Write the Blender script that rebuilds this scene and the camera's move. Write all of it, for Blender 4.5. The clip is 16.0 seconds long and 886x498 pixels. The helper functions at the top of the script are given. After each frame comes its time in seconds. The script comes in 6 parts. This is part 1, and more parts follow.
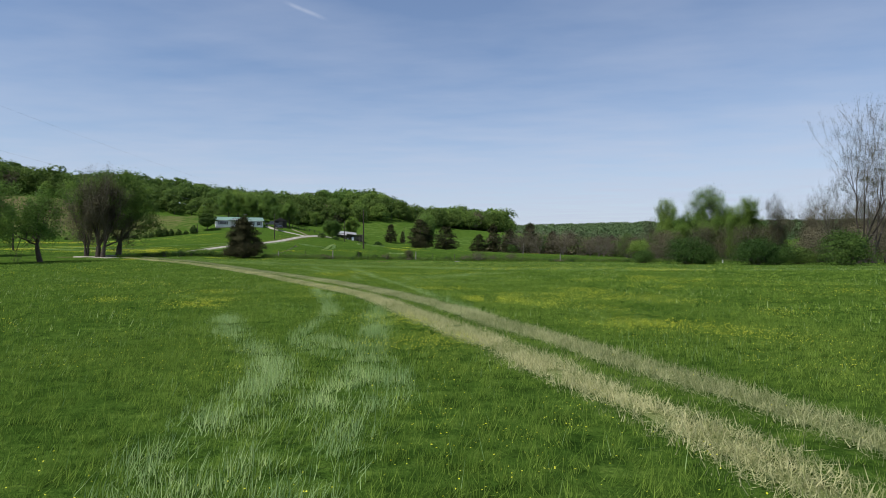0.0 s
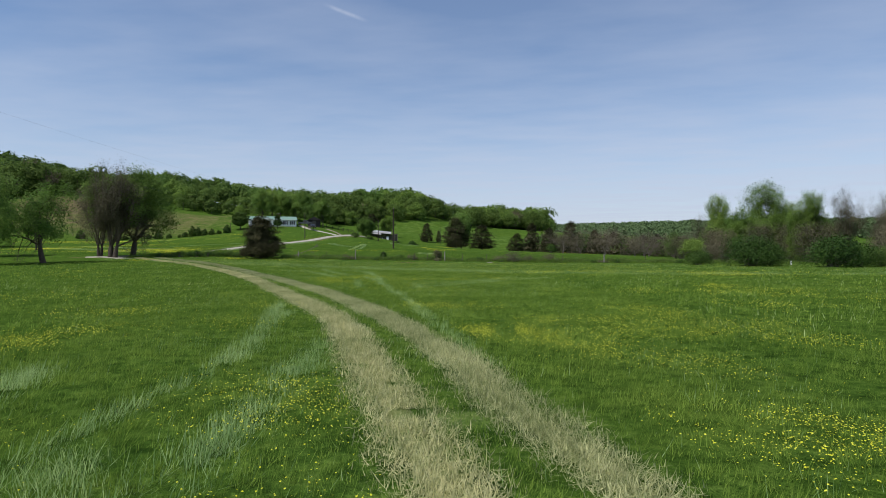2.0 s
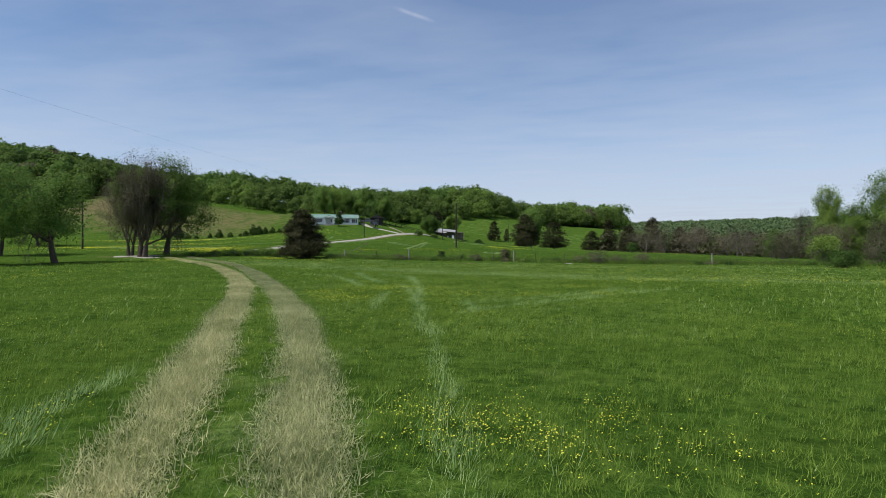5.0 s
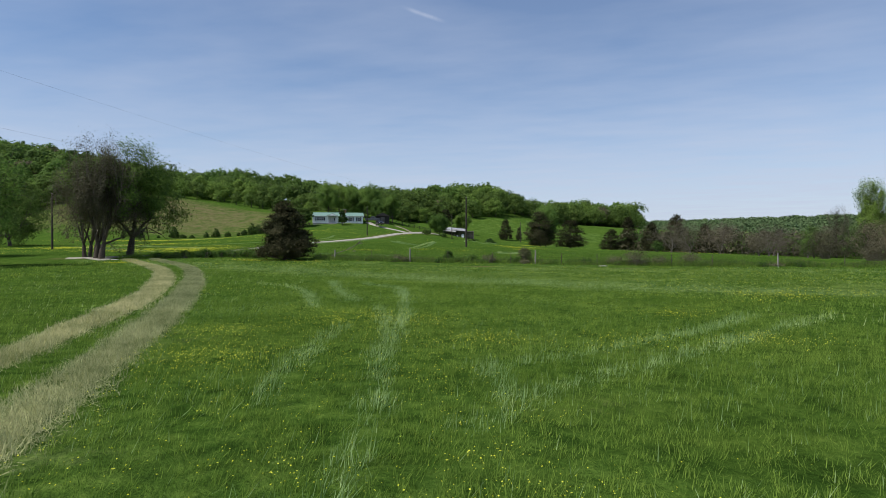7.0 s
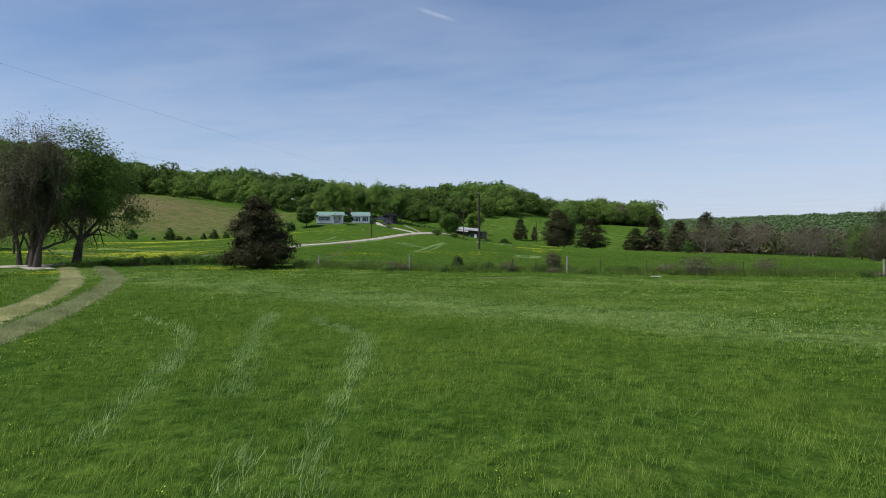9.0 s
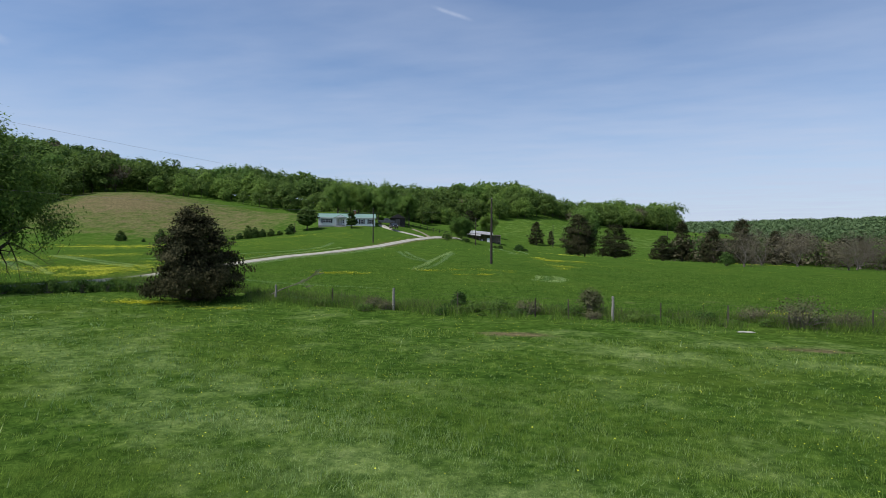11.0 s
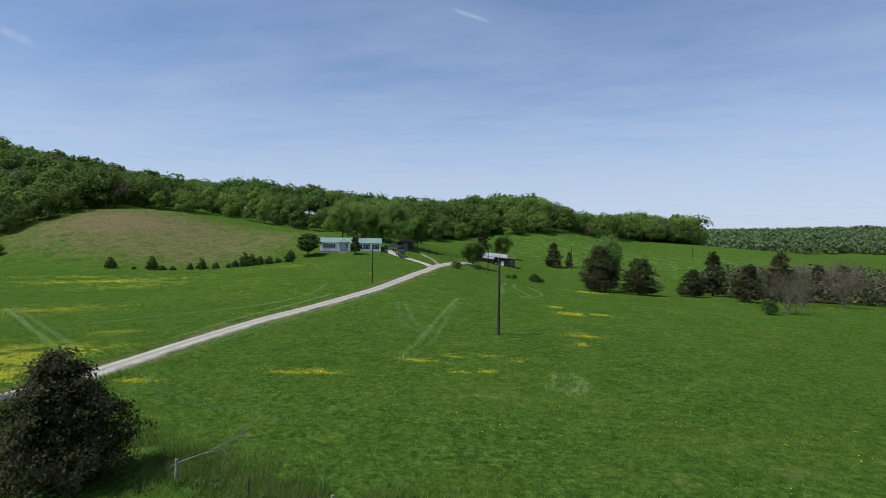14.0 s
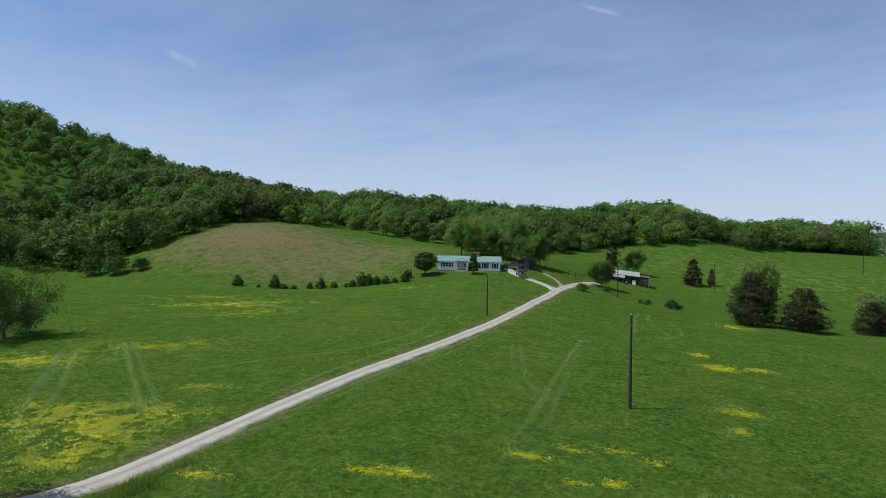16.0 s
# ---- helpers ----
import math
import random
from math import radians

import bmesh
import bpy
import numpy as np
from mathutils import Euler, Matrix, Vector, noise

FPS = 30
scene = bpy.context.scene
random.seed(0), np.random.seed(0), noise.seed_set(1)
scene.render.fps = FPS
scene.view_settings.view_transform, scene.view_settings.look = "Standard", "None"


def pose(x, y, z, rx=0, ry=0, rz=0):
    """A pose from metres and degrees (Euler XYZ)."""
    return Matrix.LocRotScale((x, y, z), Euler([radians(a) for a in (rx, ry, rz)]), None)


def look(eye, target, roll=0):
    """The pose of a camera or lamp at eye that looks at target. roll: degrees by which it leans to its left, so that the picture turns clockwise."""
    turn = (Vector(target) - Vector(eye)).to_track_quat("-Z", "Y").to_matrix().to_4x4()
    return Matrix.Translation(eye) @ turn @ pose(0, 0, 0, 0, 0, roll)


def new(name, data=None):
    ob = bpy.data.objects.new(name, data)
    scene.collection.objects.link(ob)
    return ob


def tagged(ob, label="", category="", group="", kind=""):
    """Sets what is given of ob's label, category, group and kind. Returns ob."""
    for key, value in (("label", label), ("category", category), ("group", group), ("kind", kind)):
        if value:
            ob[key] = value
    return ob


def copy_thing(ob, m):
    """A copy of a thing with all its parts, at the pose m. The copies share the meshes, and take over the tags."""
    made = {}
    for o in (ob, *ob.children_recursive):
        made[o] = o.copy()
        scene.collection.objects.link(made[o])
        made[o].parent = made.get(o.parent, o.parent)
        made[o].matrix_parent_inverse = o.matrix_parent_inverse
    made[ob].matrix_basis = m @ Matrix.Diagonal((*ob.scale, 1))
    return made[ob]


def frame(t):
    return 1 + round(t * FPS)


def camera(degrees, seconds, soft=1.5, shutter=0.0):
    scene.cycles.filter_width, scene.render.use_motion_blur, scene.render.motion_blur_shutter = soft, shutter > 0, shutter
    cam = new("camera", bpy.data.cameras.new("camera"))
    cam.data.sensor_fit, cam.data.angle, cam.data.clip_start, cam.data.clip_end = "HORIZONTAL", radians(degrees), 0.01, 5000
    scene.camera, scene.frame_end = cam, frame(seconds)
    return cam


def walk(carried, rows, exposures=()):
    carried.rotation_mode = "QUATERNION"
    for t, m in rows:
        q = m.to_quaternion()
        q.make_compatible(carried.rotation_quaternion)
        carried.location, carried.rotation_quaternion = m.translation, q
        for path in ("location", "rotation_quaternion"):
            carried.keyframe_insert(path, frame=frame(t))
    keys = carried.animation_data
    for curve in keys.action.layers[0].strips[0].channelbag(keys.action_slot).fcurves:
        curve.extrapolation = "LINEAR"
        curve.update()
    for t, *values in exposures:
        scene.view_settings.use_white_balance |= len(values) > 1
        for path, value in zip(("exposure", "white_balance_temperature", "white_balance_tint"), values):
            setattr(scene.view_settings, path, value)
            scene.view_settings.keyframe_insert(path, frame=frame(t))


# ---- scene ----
cam = camera(71.8, 16.0, soft=0.8)
PATH = [
    (0, (-1.27, 0.979, 1.795), (-1.347, 2.978, 1.802), -0.0),
    (0.5, (-1.0, 2.921, 1.835), (-1.096, 4.918, 1.841), -0.0),
    (1, (-0.768, 4.897, 1.864), (-0.891, 6.893, 1.87), -0.0),
    (1.5, (-0.581, 6.797, 1.87), (-0.741, 8.791, 1.876), -0.0),
    (2, (-0.458, 8.579, 1.883), (-0.663, 10.568, 1.888), 0.0),
    (2.5, (-0.415, 10.348, 1.904), (-0.673, 12.331, 1.909), 0.1),
    (3, (-0.469, 12.131, 1.923), (-0.783, 14.107, 1.926), 0.1),
    (3.5, (-0.659, 13.978, 1.916), (-1.014, 15.947, 1.92), 0.0),
    (4, (-0.996, 16.266, 1.906), (-1.38, 18.229, 1.908), 0.0),
    (4.2, (-1.157, 17.269, 1.887), (-1.551, 19.23, 1.891), 0.0),
    (6.3, (-3.327, 29.008, 1.783), (-3.772, 30.958, 1.783), -0.0),
    (6.5, (-3.578, 30.129, 1.779), (-4.022, 32.079, 1.781), -0.1),
    (7, (-4.091, 33.019, 1.815), (-4.547, 34.967, 1.817), -0.1),
    (7.5, (-4.611, 35.867, 1.852), (-5.078, 37.812, 1.854), -0.2),
    (8, (-5.179, 38.739, 1.927), (-5.658, 40.68, 1.928), -0.2),
    (8.5, (-5.826, 41.75, 2.055), (-6.314, 43.69, 2.056), -0.2),
    (9, (-6.448, 44.865, 2.297), (-6.944, 46.802, 2.298), -0.3),
    (9.2, (-6.683, 46.046, 2.443), (-7.183, 47.983, 2.444), -0.3),
    (11.3, (-9.105, 59.821, 4.728), (-9.648, 61.746, 4.727), 0.5),
    (11.5, (-9.284, 60.883, 5.092), (-9.828, 62.808, 5.093), 0.6),
    (12, (-9.58, 63.226, 6.247), (-10.13, 65.149, 6.248), 0.6),
    (12.5, (-9.759, 65.284, 7.529), (-10.315, 67.205, 7.53), 0.7),
    (13, (-9.866, 66.909, 8.884), (-10.426, 68.828, 8.885), 0.7),
    (13.5, (-10.006, 68.601, 10.197), (-10.571, 70.519, 10.2), 0.8),
    (14, (-10.158, 70.298, 11.561), (-10.751, 72.208, 11.565), 0.8),
    (14.5, (-10.494, 72.256, 12.889), (-11.143, 74.148, 12.893), 0.9),
    (15, (-10.928, 74.473, 14.11), (-11.667, 76.331, 14.113), 1.0),
    (15.5, (-11.537, 76.937, 15.351), (-12.39, 78.746, 15.353), 1.0),
    (16, (-12.343, 79.76, 16.485), (-13.313, 81.509, 16.486), 1.1),
]
walk(cam, [(t, look(e, g, r)) for t, e, g, r in PATH], exposures=((0, 0.03, 6090, 13), (9, 0.05, 6060, 13), (11.5, 0.05, 5900, 13), (16, 0.0, 5880, 13)))
TRAIL_A = ((-0.274, 0.888, 0.369), (-0.205, 0.915, 0.347))
TRAIL_B = ((-0.777, 0.566, 0.277), (-0.748, 0.611, 0.259))

# ---- world and sun ----
SUN_DIR = Vector((-0.42, -0.34, 0.84)).normalized()      # towards the sun
elev, azim = math.asin(SUN_DIR.z), math.atan2(SUN_DIR.x, SUN_DIR.y)
world = bpy.data.worlds.new("sky")
scene.world = world
world.use_nodes = True
wn, wl = world.node_tree.nodes, world.node_tree.links
wn.clear()
sky = wn.new("ShaderNodeTexSky")
sky.sky_type, sky.sun_disc, sky.sun_elevation, sky.sun_rotation = "NISHITA", False, elev, azim
sky.altitude, sky.air_density, sky.dust_density, sky.ozone_density = 200, 1.0, 0.2, 1.8
bg = wn.new("ShaderNodeBackground")
bg.inputs[1].default_value = 0.109
wout = wn.new("ShaderNodeOutputWorld")


def wnode(kind, **kw):
    n = wn.new(kind)
    for k, v in kw.items():
        if k == "op":
            n.operation = v
        else:
            n.inputs[k].default_value = v
    return n


# thin high cloud veil, stretched along the wind, and two short contrails
tc = wn.new("ShaderNodeTexCoord")
sep = wn.new("ShaderNodeSeparateXYZ")
wl.new(tc.outputs["Generated"], sep.inputs[0])
zc = wn.new("ShaderNodeMath")
zc.operation = "MAXIMUM"
zc.inputs[1].default_value = 0.03
wl.new(sep.outputs[2], zc.inputs[0])
flat = wn.new("ShaderNodeVectorMath")
flat.operation = "DIVIDE"
comb = wn.new("ShaderNodeCombineXYZ")
for k in range(3):
    wl.new(zc.outputs[0], comb.inputs[k])
wl.new(tc.outputs["Generated"], flat.inputs[0])
wl.new(comb.outputs[0], flat.inputs[1])
mapn = wn.new("ShaderNodeMapping")
mapn.inputs["Rotation"].default_value = (0, 0, 0.5)
mapn.inputs["Scale"].default_value = (0.7, 1.15, 1)
wl.new(flat.outputs[0], mapn.inputs[0])
veil = wn.new("ShaderNodeTexNoise")
veil.inputs["Scale"].default_value, veil.inputs["Detail"].default_value = 1.5, 8
wl.new(mapn.outputs[0], veil.inputs["Vector"])
ramp = wn.new("ShaderNodeMapRange")
ramp.inputs["From Min"].default_value, ramp.inputs["From Max"].default_value = 0.32, 0.75
ramp.inputs["To Min"].default_value, ramp.inputs["To Max"].default_value = 0.05, 0.34
wl.new(veil.outputs[0], ramp.inputs["Value"])


def contrail(a, b, width):
    """A mask for a streak between two directions, as thick as width (radians)."""
    a, b = Vector(a).normalized(), Vector(b).normalized()
    mid, along = (a + b).normalized(), (b - a).normalized()
    across = mid.cross(along).normalized()
    half = (b - a).length / 2
    nrm = wn.new("ShaderNodeVectorMath")
    nrm.operation = "NORMALIZE"
    wl.new(tc.outputs["Generated"], nrm.inputs[0])
    wob = wn.new("ShaderNodeTexNoise")
    wob.inputs["Scale"].default_value, wob.inputs["Detail"].default_value = 60, 5
    wl.new(nrm.outputs[0], wob.inputs["Vector"])
    out = []
    for v, h in ((along, half), (across, width), (mid, None)):
        d = wn.new("ShaderNodeVectorMath")
        d.operation = "DOT_PRODUCT"
        d.inputs[1].default_value = v
        wl.new(nrm.outputs[0], d.inputs[0])
        if h is None:
            m = wn.new("ShaderNodeMath")
            m.operation, m.inputs[1].default_value = "GREATER_THAN", 0.9
            wl.new(d.outputs["Value"], m.inputs[0])
            out.append(m.outputs[0])
            continue
        ab = wn.new("ShaderNodeMath")
        ab.operation = "ABSOLUTE"
        wl.new(d.outputs["Value"], ab.inputs[0])
        m = wn.new("ShaderNodeMapRange")
        m.interpolation_type = "SMOOTHSTEP"
        m.inputs["From Min"].default_value, m.inputs["From Max"].default_value = h, h * (0.3 if v is along else 0.0)
        wl.new(ab.outputs[0], m.inputs["Value"])
        out.append(m.outputs[0])
    out.append(wob.outputs[0])
    acc = out[0]
    for o in out[1:]:
        m = wn.new("ShaderNodeMath")
        m.operation = "MULTIPLY"
        wl.new(acc, m.inputs[0])
        wl.new(o, m.inputs[1])
        acc = m.outputs[0]
    thin = wn.new("ShaderNodeMath")
    thin.operation, thin.inputs[1].default_value = "MULTIPLY", 0.5
    wl.new(acc, thin.inputs[0])
    return thin.outputs[0]


# the veil thickens into haze towards the horizon, and a little towards the east
haze = wnode("ShaderNodeMapRange", **{"From Min": 0.0, "From Max": 0.30, "To Min": 0.60, "To Max": 0.0})
haze.interpolation_type = "SMOOTHSTEP"
wl.new(sep.outputs[2], haze.inputs["Value"])
east = wnode("ShaderNodeMapRange", **{"From Min": -0.8, "From Max": 0.6, "To Min": -0.03, "To Max": 0.09})
wl.new(sep.outputs[0], east.inputs["Value"])
total = ramp.outputs[0]
for streak in (haze.outputs[0], east.outputs[0], contrail(TRAIL_A[0], TRAIL_A[1], 0.0045), contrail(TRAIL_B[0], TRAIL_B[1], 0.009)):
    m = wn.new("ShaderNodeMath")
    m.operation, m.use_clamp = "ADD", True
    wl.new(total, m.inputs[0])
    wl.new(streak, m.inputs[1])
    total = m.outputs[0]
mixc = wn.new("ShaderNodeMix")
mixc.data_type = "RGBA"
wl.new(total, mixc.inputs["Factor"])
wl.new(sky.outputs[0], mixc.inputs["A"])
mixc.inputs["B"].default_value = (4.95, 5.4, 6.2, 1)
wl.new(mixc.outputs["Result"], bg.inputs[0])
wl.new(bg.outputs[0], wout.inputs[0])

sun = new("sun", bpy.data.lights.new("sun", "SUN"))
sun.data.energy, sun.data.angle, sun.data.color = 4.2, radians(0.53), (1.0, 0.955, 0.88)
sun.matrix_world = look(SUN_DIR * 300, (0, 0, 0))


# ---- materials ----
def material(name, rough=0.8, spec=0.3):
    m = bpy.data.materials.new(name)
    m.use_nodes = True
    b = m.node_tree.nodes["Principled BSDF"]
    b.inputs["Roughness"].default_value = rough
    b.inputs["Specular IOR Level"].default_value = spec
    return m, m.node_tree.nodes, m.node_tree.links, b


def noise_tex(n, l, scale, detail=5, rough=0.6, coord=None):
    t = n.new("ShaderNodeTexNoise")
    t.inputs["Scale"].default_value, t.inputs["Detail"].default_value, t.inputs["Roughness"].default_value = scale, detail, rough
    if coord is None:
        coord = n.new("ShaderNodeTexCoord").outputs["Object"]
    l.new(coord, t.inputs["Vector"])
    return t.outputs[0]


def ramp_of(n, l, fac, stops):
    r = n.new("ShaderNodeValToRGB")
    e = r.color_ramp.elements
    e[0].position, e[0].color = stops[0][0], (*stops[0][1], 1)
    e[1].position, e[1].color = stops[-1][0], (*stops[-1][1], 1)
    for p, c in stops[1:-1]:
        x = e.new(p)
        x.color = (*c, 1)
    l.new(fac, r.inputs[0])
    return r.outputs[0]


def mix_of(n, l, fac, a, b, blend="MIX"):
    m = n.new("ShaderNodeMix")
    m.data_type, m.blend_type = "RGBA", blend
    for key, v in (("Factor", fac), ("A", a), ("B", b)):
        if isinstance(v, (int, float)):
            m.inputs[key].default_value = v
        elif isinstance(v, tuple):
            m.inputs[key].default_value = (*v, 1)
        else:
            l.new(v, m.inputs[key])
    return m.outputs["Result"]


def range_of(n, l, v, a, b, c=0.0, d=1.0):
    m = n.new("ShaderNodeMapRange")
    for k, x in (("From Min", a), ("From Max", b), ("To Min", c), ("To Max", d)):
        m.inputs[k].default_value = x
    l.new(v, m.inputs["Value"])
    return m.outputs[0]


def bump_of(n, l, b, height, strength, dist):
    u = n.new("ShaderNodeBump")
    u.inputs["Strength"].default_value, u.inputs["Distance"].default_value = strength, dist
    l.new(height, u.inputs["Height"])
    l.new(u.outputs[0], b.inputs["Normal"])


def two_tone(name, c1, c2, scale, rough=0.8, spec=0.3, bump=0.3, dist=0.02, c3=None, metal=0.0):
    """A surface that wanders between two or three colours at two scales."""
    m, n, l, b = material(name, rough, spec)
    fine, wide = noise_tex(n, l, scale, 6, 0.7), noise_tex(n, l, scale * 0.13, 3)
    col = ramp_of(n, l, fine, [(0.3, c1), (0.7, c2)])
    col = mix_of(n, l, range_of(n, l, wide, 0.35, 0.7, 0, 0.6), col, c3 or tuple(x * 0.7 for x in c1))
    l.new(col, b.inputs["Base Color"])
    b.inputs["Metallic"].default_value = metal
    if bump:
        bump_of(n, l, b, fine, bump, dist)
    return m


def leaf_material(name, dark, light, glow=0.35, spec=0.25, per_tree=0.25, tuft=0.0):
    """Leaves: each one a shade of its own, each tree a tint of its own, light passing through."""
    m, n, l, b = material(name, 0.65, spec)
    isl = n.new("ShaderNodeNewGeometry").outputs["Random Per Island"]
    wide = noise_tex(n, l, 0.35, 3)
    mixf = n.new("ShaderNodeMath")
    mixf.operation = "MULTIPLY_ADD"
    l.new(isl, mixf.inputs[0])
    mixf.inputs[1].default_value = 0.65
    l.new(range_of(n, l, wide, 0.3, 0.7, -0.1, 0.4), mixf.inputs[2])
    if tuft:
        small = noise_tex(n, l, 4.5, 3, 0.6)
        both = n.new("ShaderNodeMath")
        both.operation = "ADD"
        l.new(mixf.outputs[0], both.inputs[0])
        l.new(range_of(n, l, small, 0.3, 0.7, -tuft, tuft), both.inputs[1])
        mixf = both
    col = ramp_of(n, l, mixf.outputs[0], [(0.05, dark), (0.95, light)])
    rnd = n.new("ShaderNodeObjectInfo").outputs["Random"]
    h = n.new("ShaderNodeHueSaturation")
    l.new(range_of(n, l, rnd, 0, 1, 1 - per_tree, 1 + per_tree), h.inputs["Value"])
    l.new(range_of(n, l, rnd, 0, 1, 0.5 + 0.02, 0.5 - 0.012), h.inputs["Hue"])
    l.new(col, h.inputs["Color"])
    l.new(h.outputs[0], b.inputs["Base Color"])
    tr = n.new("ShaderNodeBsdfTranslucent")
    l.new(h.outputs[0], tr.inputs[0])
    ms = n.new("ShaderNodeMixShader")
    ms.inputs[0].default_value = glow
    l.new(b.outputs[0], ms.inputs[1])
    l.new(tr.outputs[0], ms.inputs[2])
    l.new(ms.outputs[0], n["Material Output"].inputs[0])
    return m


def ground_material():
    m, n, l, b = material("pasture_ground", 1.0, 0.0)
    geo = n.new("ShaderNodeNewGeometry").outputs["Position"]
    n1, n2 = noise_tex(n, l, 0.022, 5, 0.6, geo), noise_tex(n, l, 0.30, 6, 0.7, geo)
    n3, n4 = noise_tex(n, l, 2.6, 6, 0.75, geo), noise_tex(n, l, 16, 4, 0.7, geo)
    n5 = noise_tex(n, l, 0.085, 6, 0.7, geo)
    col = ramp_of(n, l, n3, [(0.3, (0.038, 0.080, 0.012)), (0.5, (0.076, 0.150, 0.020)), (0.72, (0.145, 0.240, 0.040))])
    col = mix_of(n, l, range_of(n, l, n1, 0.40, 0.62, 0, 0.7), col, (0.086, 0.162, 0.021))
    col = mix_of(n, l, range_of(n, l, n5, 0.48, 0.68, 0, 0.75), col, (0.112, 0.178, 0.024))
    col = mix_of(n, l, range_of(n, l, n2, 0.50, 0.72, 0, 0.6), col, (0.122, 0.196, 0.032))
    col = mix_of(n, l, range_of(n, l, n2, 0.48, 0.30, 0, 0.55), col, (0.042, 0.092, 0.012))
    mp = n.new("ShaderNodeMapping")
    mp.inputs["Rotation"].default_value, mp.inputs["Scale"].default_value = (0, 0, 0.3), (0.7, 1.2, 1)
    l.new(geo, mp.inputs[0])
    n6 = noise_tex(n, l, 0.6, 6, 0.75, mp.outputs[0])
    col = mix_of(n, l, range_of(n, l, n6, 0.52, 0.75, 0, 0.35), col, (0.118, 0.172, 0.026))
    col = mix_of(n, l, range_of(n, l, n6, 0.46, 0.28, 0, 0.35), col, (0.034, 0.078, 0.011))
    cov = n.new("ShaderNodeAttribute")
    cov.attribute_name = "cover"
    sc = n.new("ShaderNodeSeparateColor")
    l.new(cov.outputs["Color"], sc.inputs[0])

    def patchy(out, lo, hi, by=n2):
        s = n.new("ShaderNodeMath")
        s.operation = "ADD"
        l.new(out, s.inputs[0])
        l.new(range_of(n, l, by, 0.3, 0.7, -0.4, 0.4), s.inputs[1])
        return range_of(n, l, s.outputs[0], lo, hi)

    pale = ramp_of(n, l, n3, [(0.3, (0.155, 0.250, 0.055)), (0.7, (0.35, 0.44, 0.14))])
    col = mix_of(n, l, patchy(sc.outputs[2], 0.3, 0.9), col, pale)
    dry = ramp_of(n, l, n3, [(0.3, (0.125, 0.118, 0.045)), (0.7, (0.30, 0.235, 0.12))])
    col = mix_of(n, l, patchy(sc.outputs[0], 0.25, 1.0), col, dry)
    gold = ramp_of(n, l, n4, [(0.38, (0.09, 0.14, 0.015)), (0.6, (0.58, 0.55, 0.015))])
    col = mix_of(n, l, patchy(sc.outputs[1], 0.42, 0.85, n3), col, gold)
    grain = noise_tex(n, l, 1.3, 9, 0.85, geo)
    tone = n.new("ShaderNodeHueSaturation")
    l.new(range_of(n, l, grain, 0.36, 0.64, 0.40, 0.98), tone.inputs["Value"])
    l.new(range_of(n, l, grain, 0.36, 0.64, 0.512, 0.488), tone.inputs["Hue"])
    l.new(col, tone.inputs["Color"])
    l.new(tone.outputs[0], b.inputs["Base Color"])
    add = n.new("ShaderNodeMath")
    add.operation = "ADD"
    l.new(n3, add.inputs[0])
    l.new(n4, add.inputs[1])
    bump_of(n, l, b, add.outputs[0], 0.8, 0.12)
    return m


def road_material():
    m, n, l, b = material("gravel", 0.92, 0.2)
    geo = n.new("ShaderNodeNewGeometry").outputs["Position"]
    v = n.new("ShaderNodeTexVoronoi")
    v.inputs["Scale"].default_value = 26
    l.new(geo, v.inputs["Vector"])
    f, w = noise_tex(n, l, 9, 5, 0.7, geo), noise_tex(n, l, 0.6, 4, 0.6, geo)
    col = ramp_of(n, l, f, [(0.3, (0.27, 0.245, 0.18)), (0.7, (0.44, 0.405, 0.315))])
    col = mix_of(n, l, range_of(n, l, v.outputs["Distance"], 0.1, 0.6, 0, 0.5), (0.49, 0.455, 0.365), col)
    col = mix_of(n, l, range_of(n, l, w, 0.4, 0.7, 0, 0.45), col, (0.21, 0.19, 0.15))
    # the wheels keep two lines clean; earth and thin grass lie between them and at the rims
    acr = n.new("ShaderNodeAttribute")
    acr.attribute_name = "across"
    wob = n.new("ShaderNodeMath")
    wob.operation = "MULTIPLY_ADD"
    l.new(w, wob.inputs[0])
    wob.inputs[1].default_value = 0.5
    l.new(acr.outputs["Fac"], wob.inputs[2])
    col = mix_of(n, l, range_of(n, l, wob.outputs[0], 0.55, 0.32, 0, 0.5), col, (0.19, 0.175, 0.105))
    col = mix_of(n, l, range_of(n, l, wob.outputs[0], 0.98, 1.2, 0, 0.8), col, (0.15, 0.15, 0.075))
    l.new(col, b.inputs["Base Color"])
    bump_of(n, l, b, v.outputs["Distance"], 0.6, 0.03)
    return m


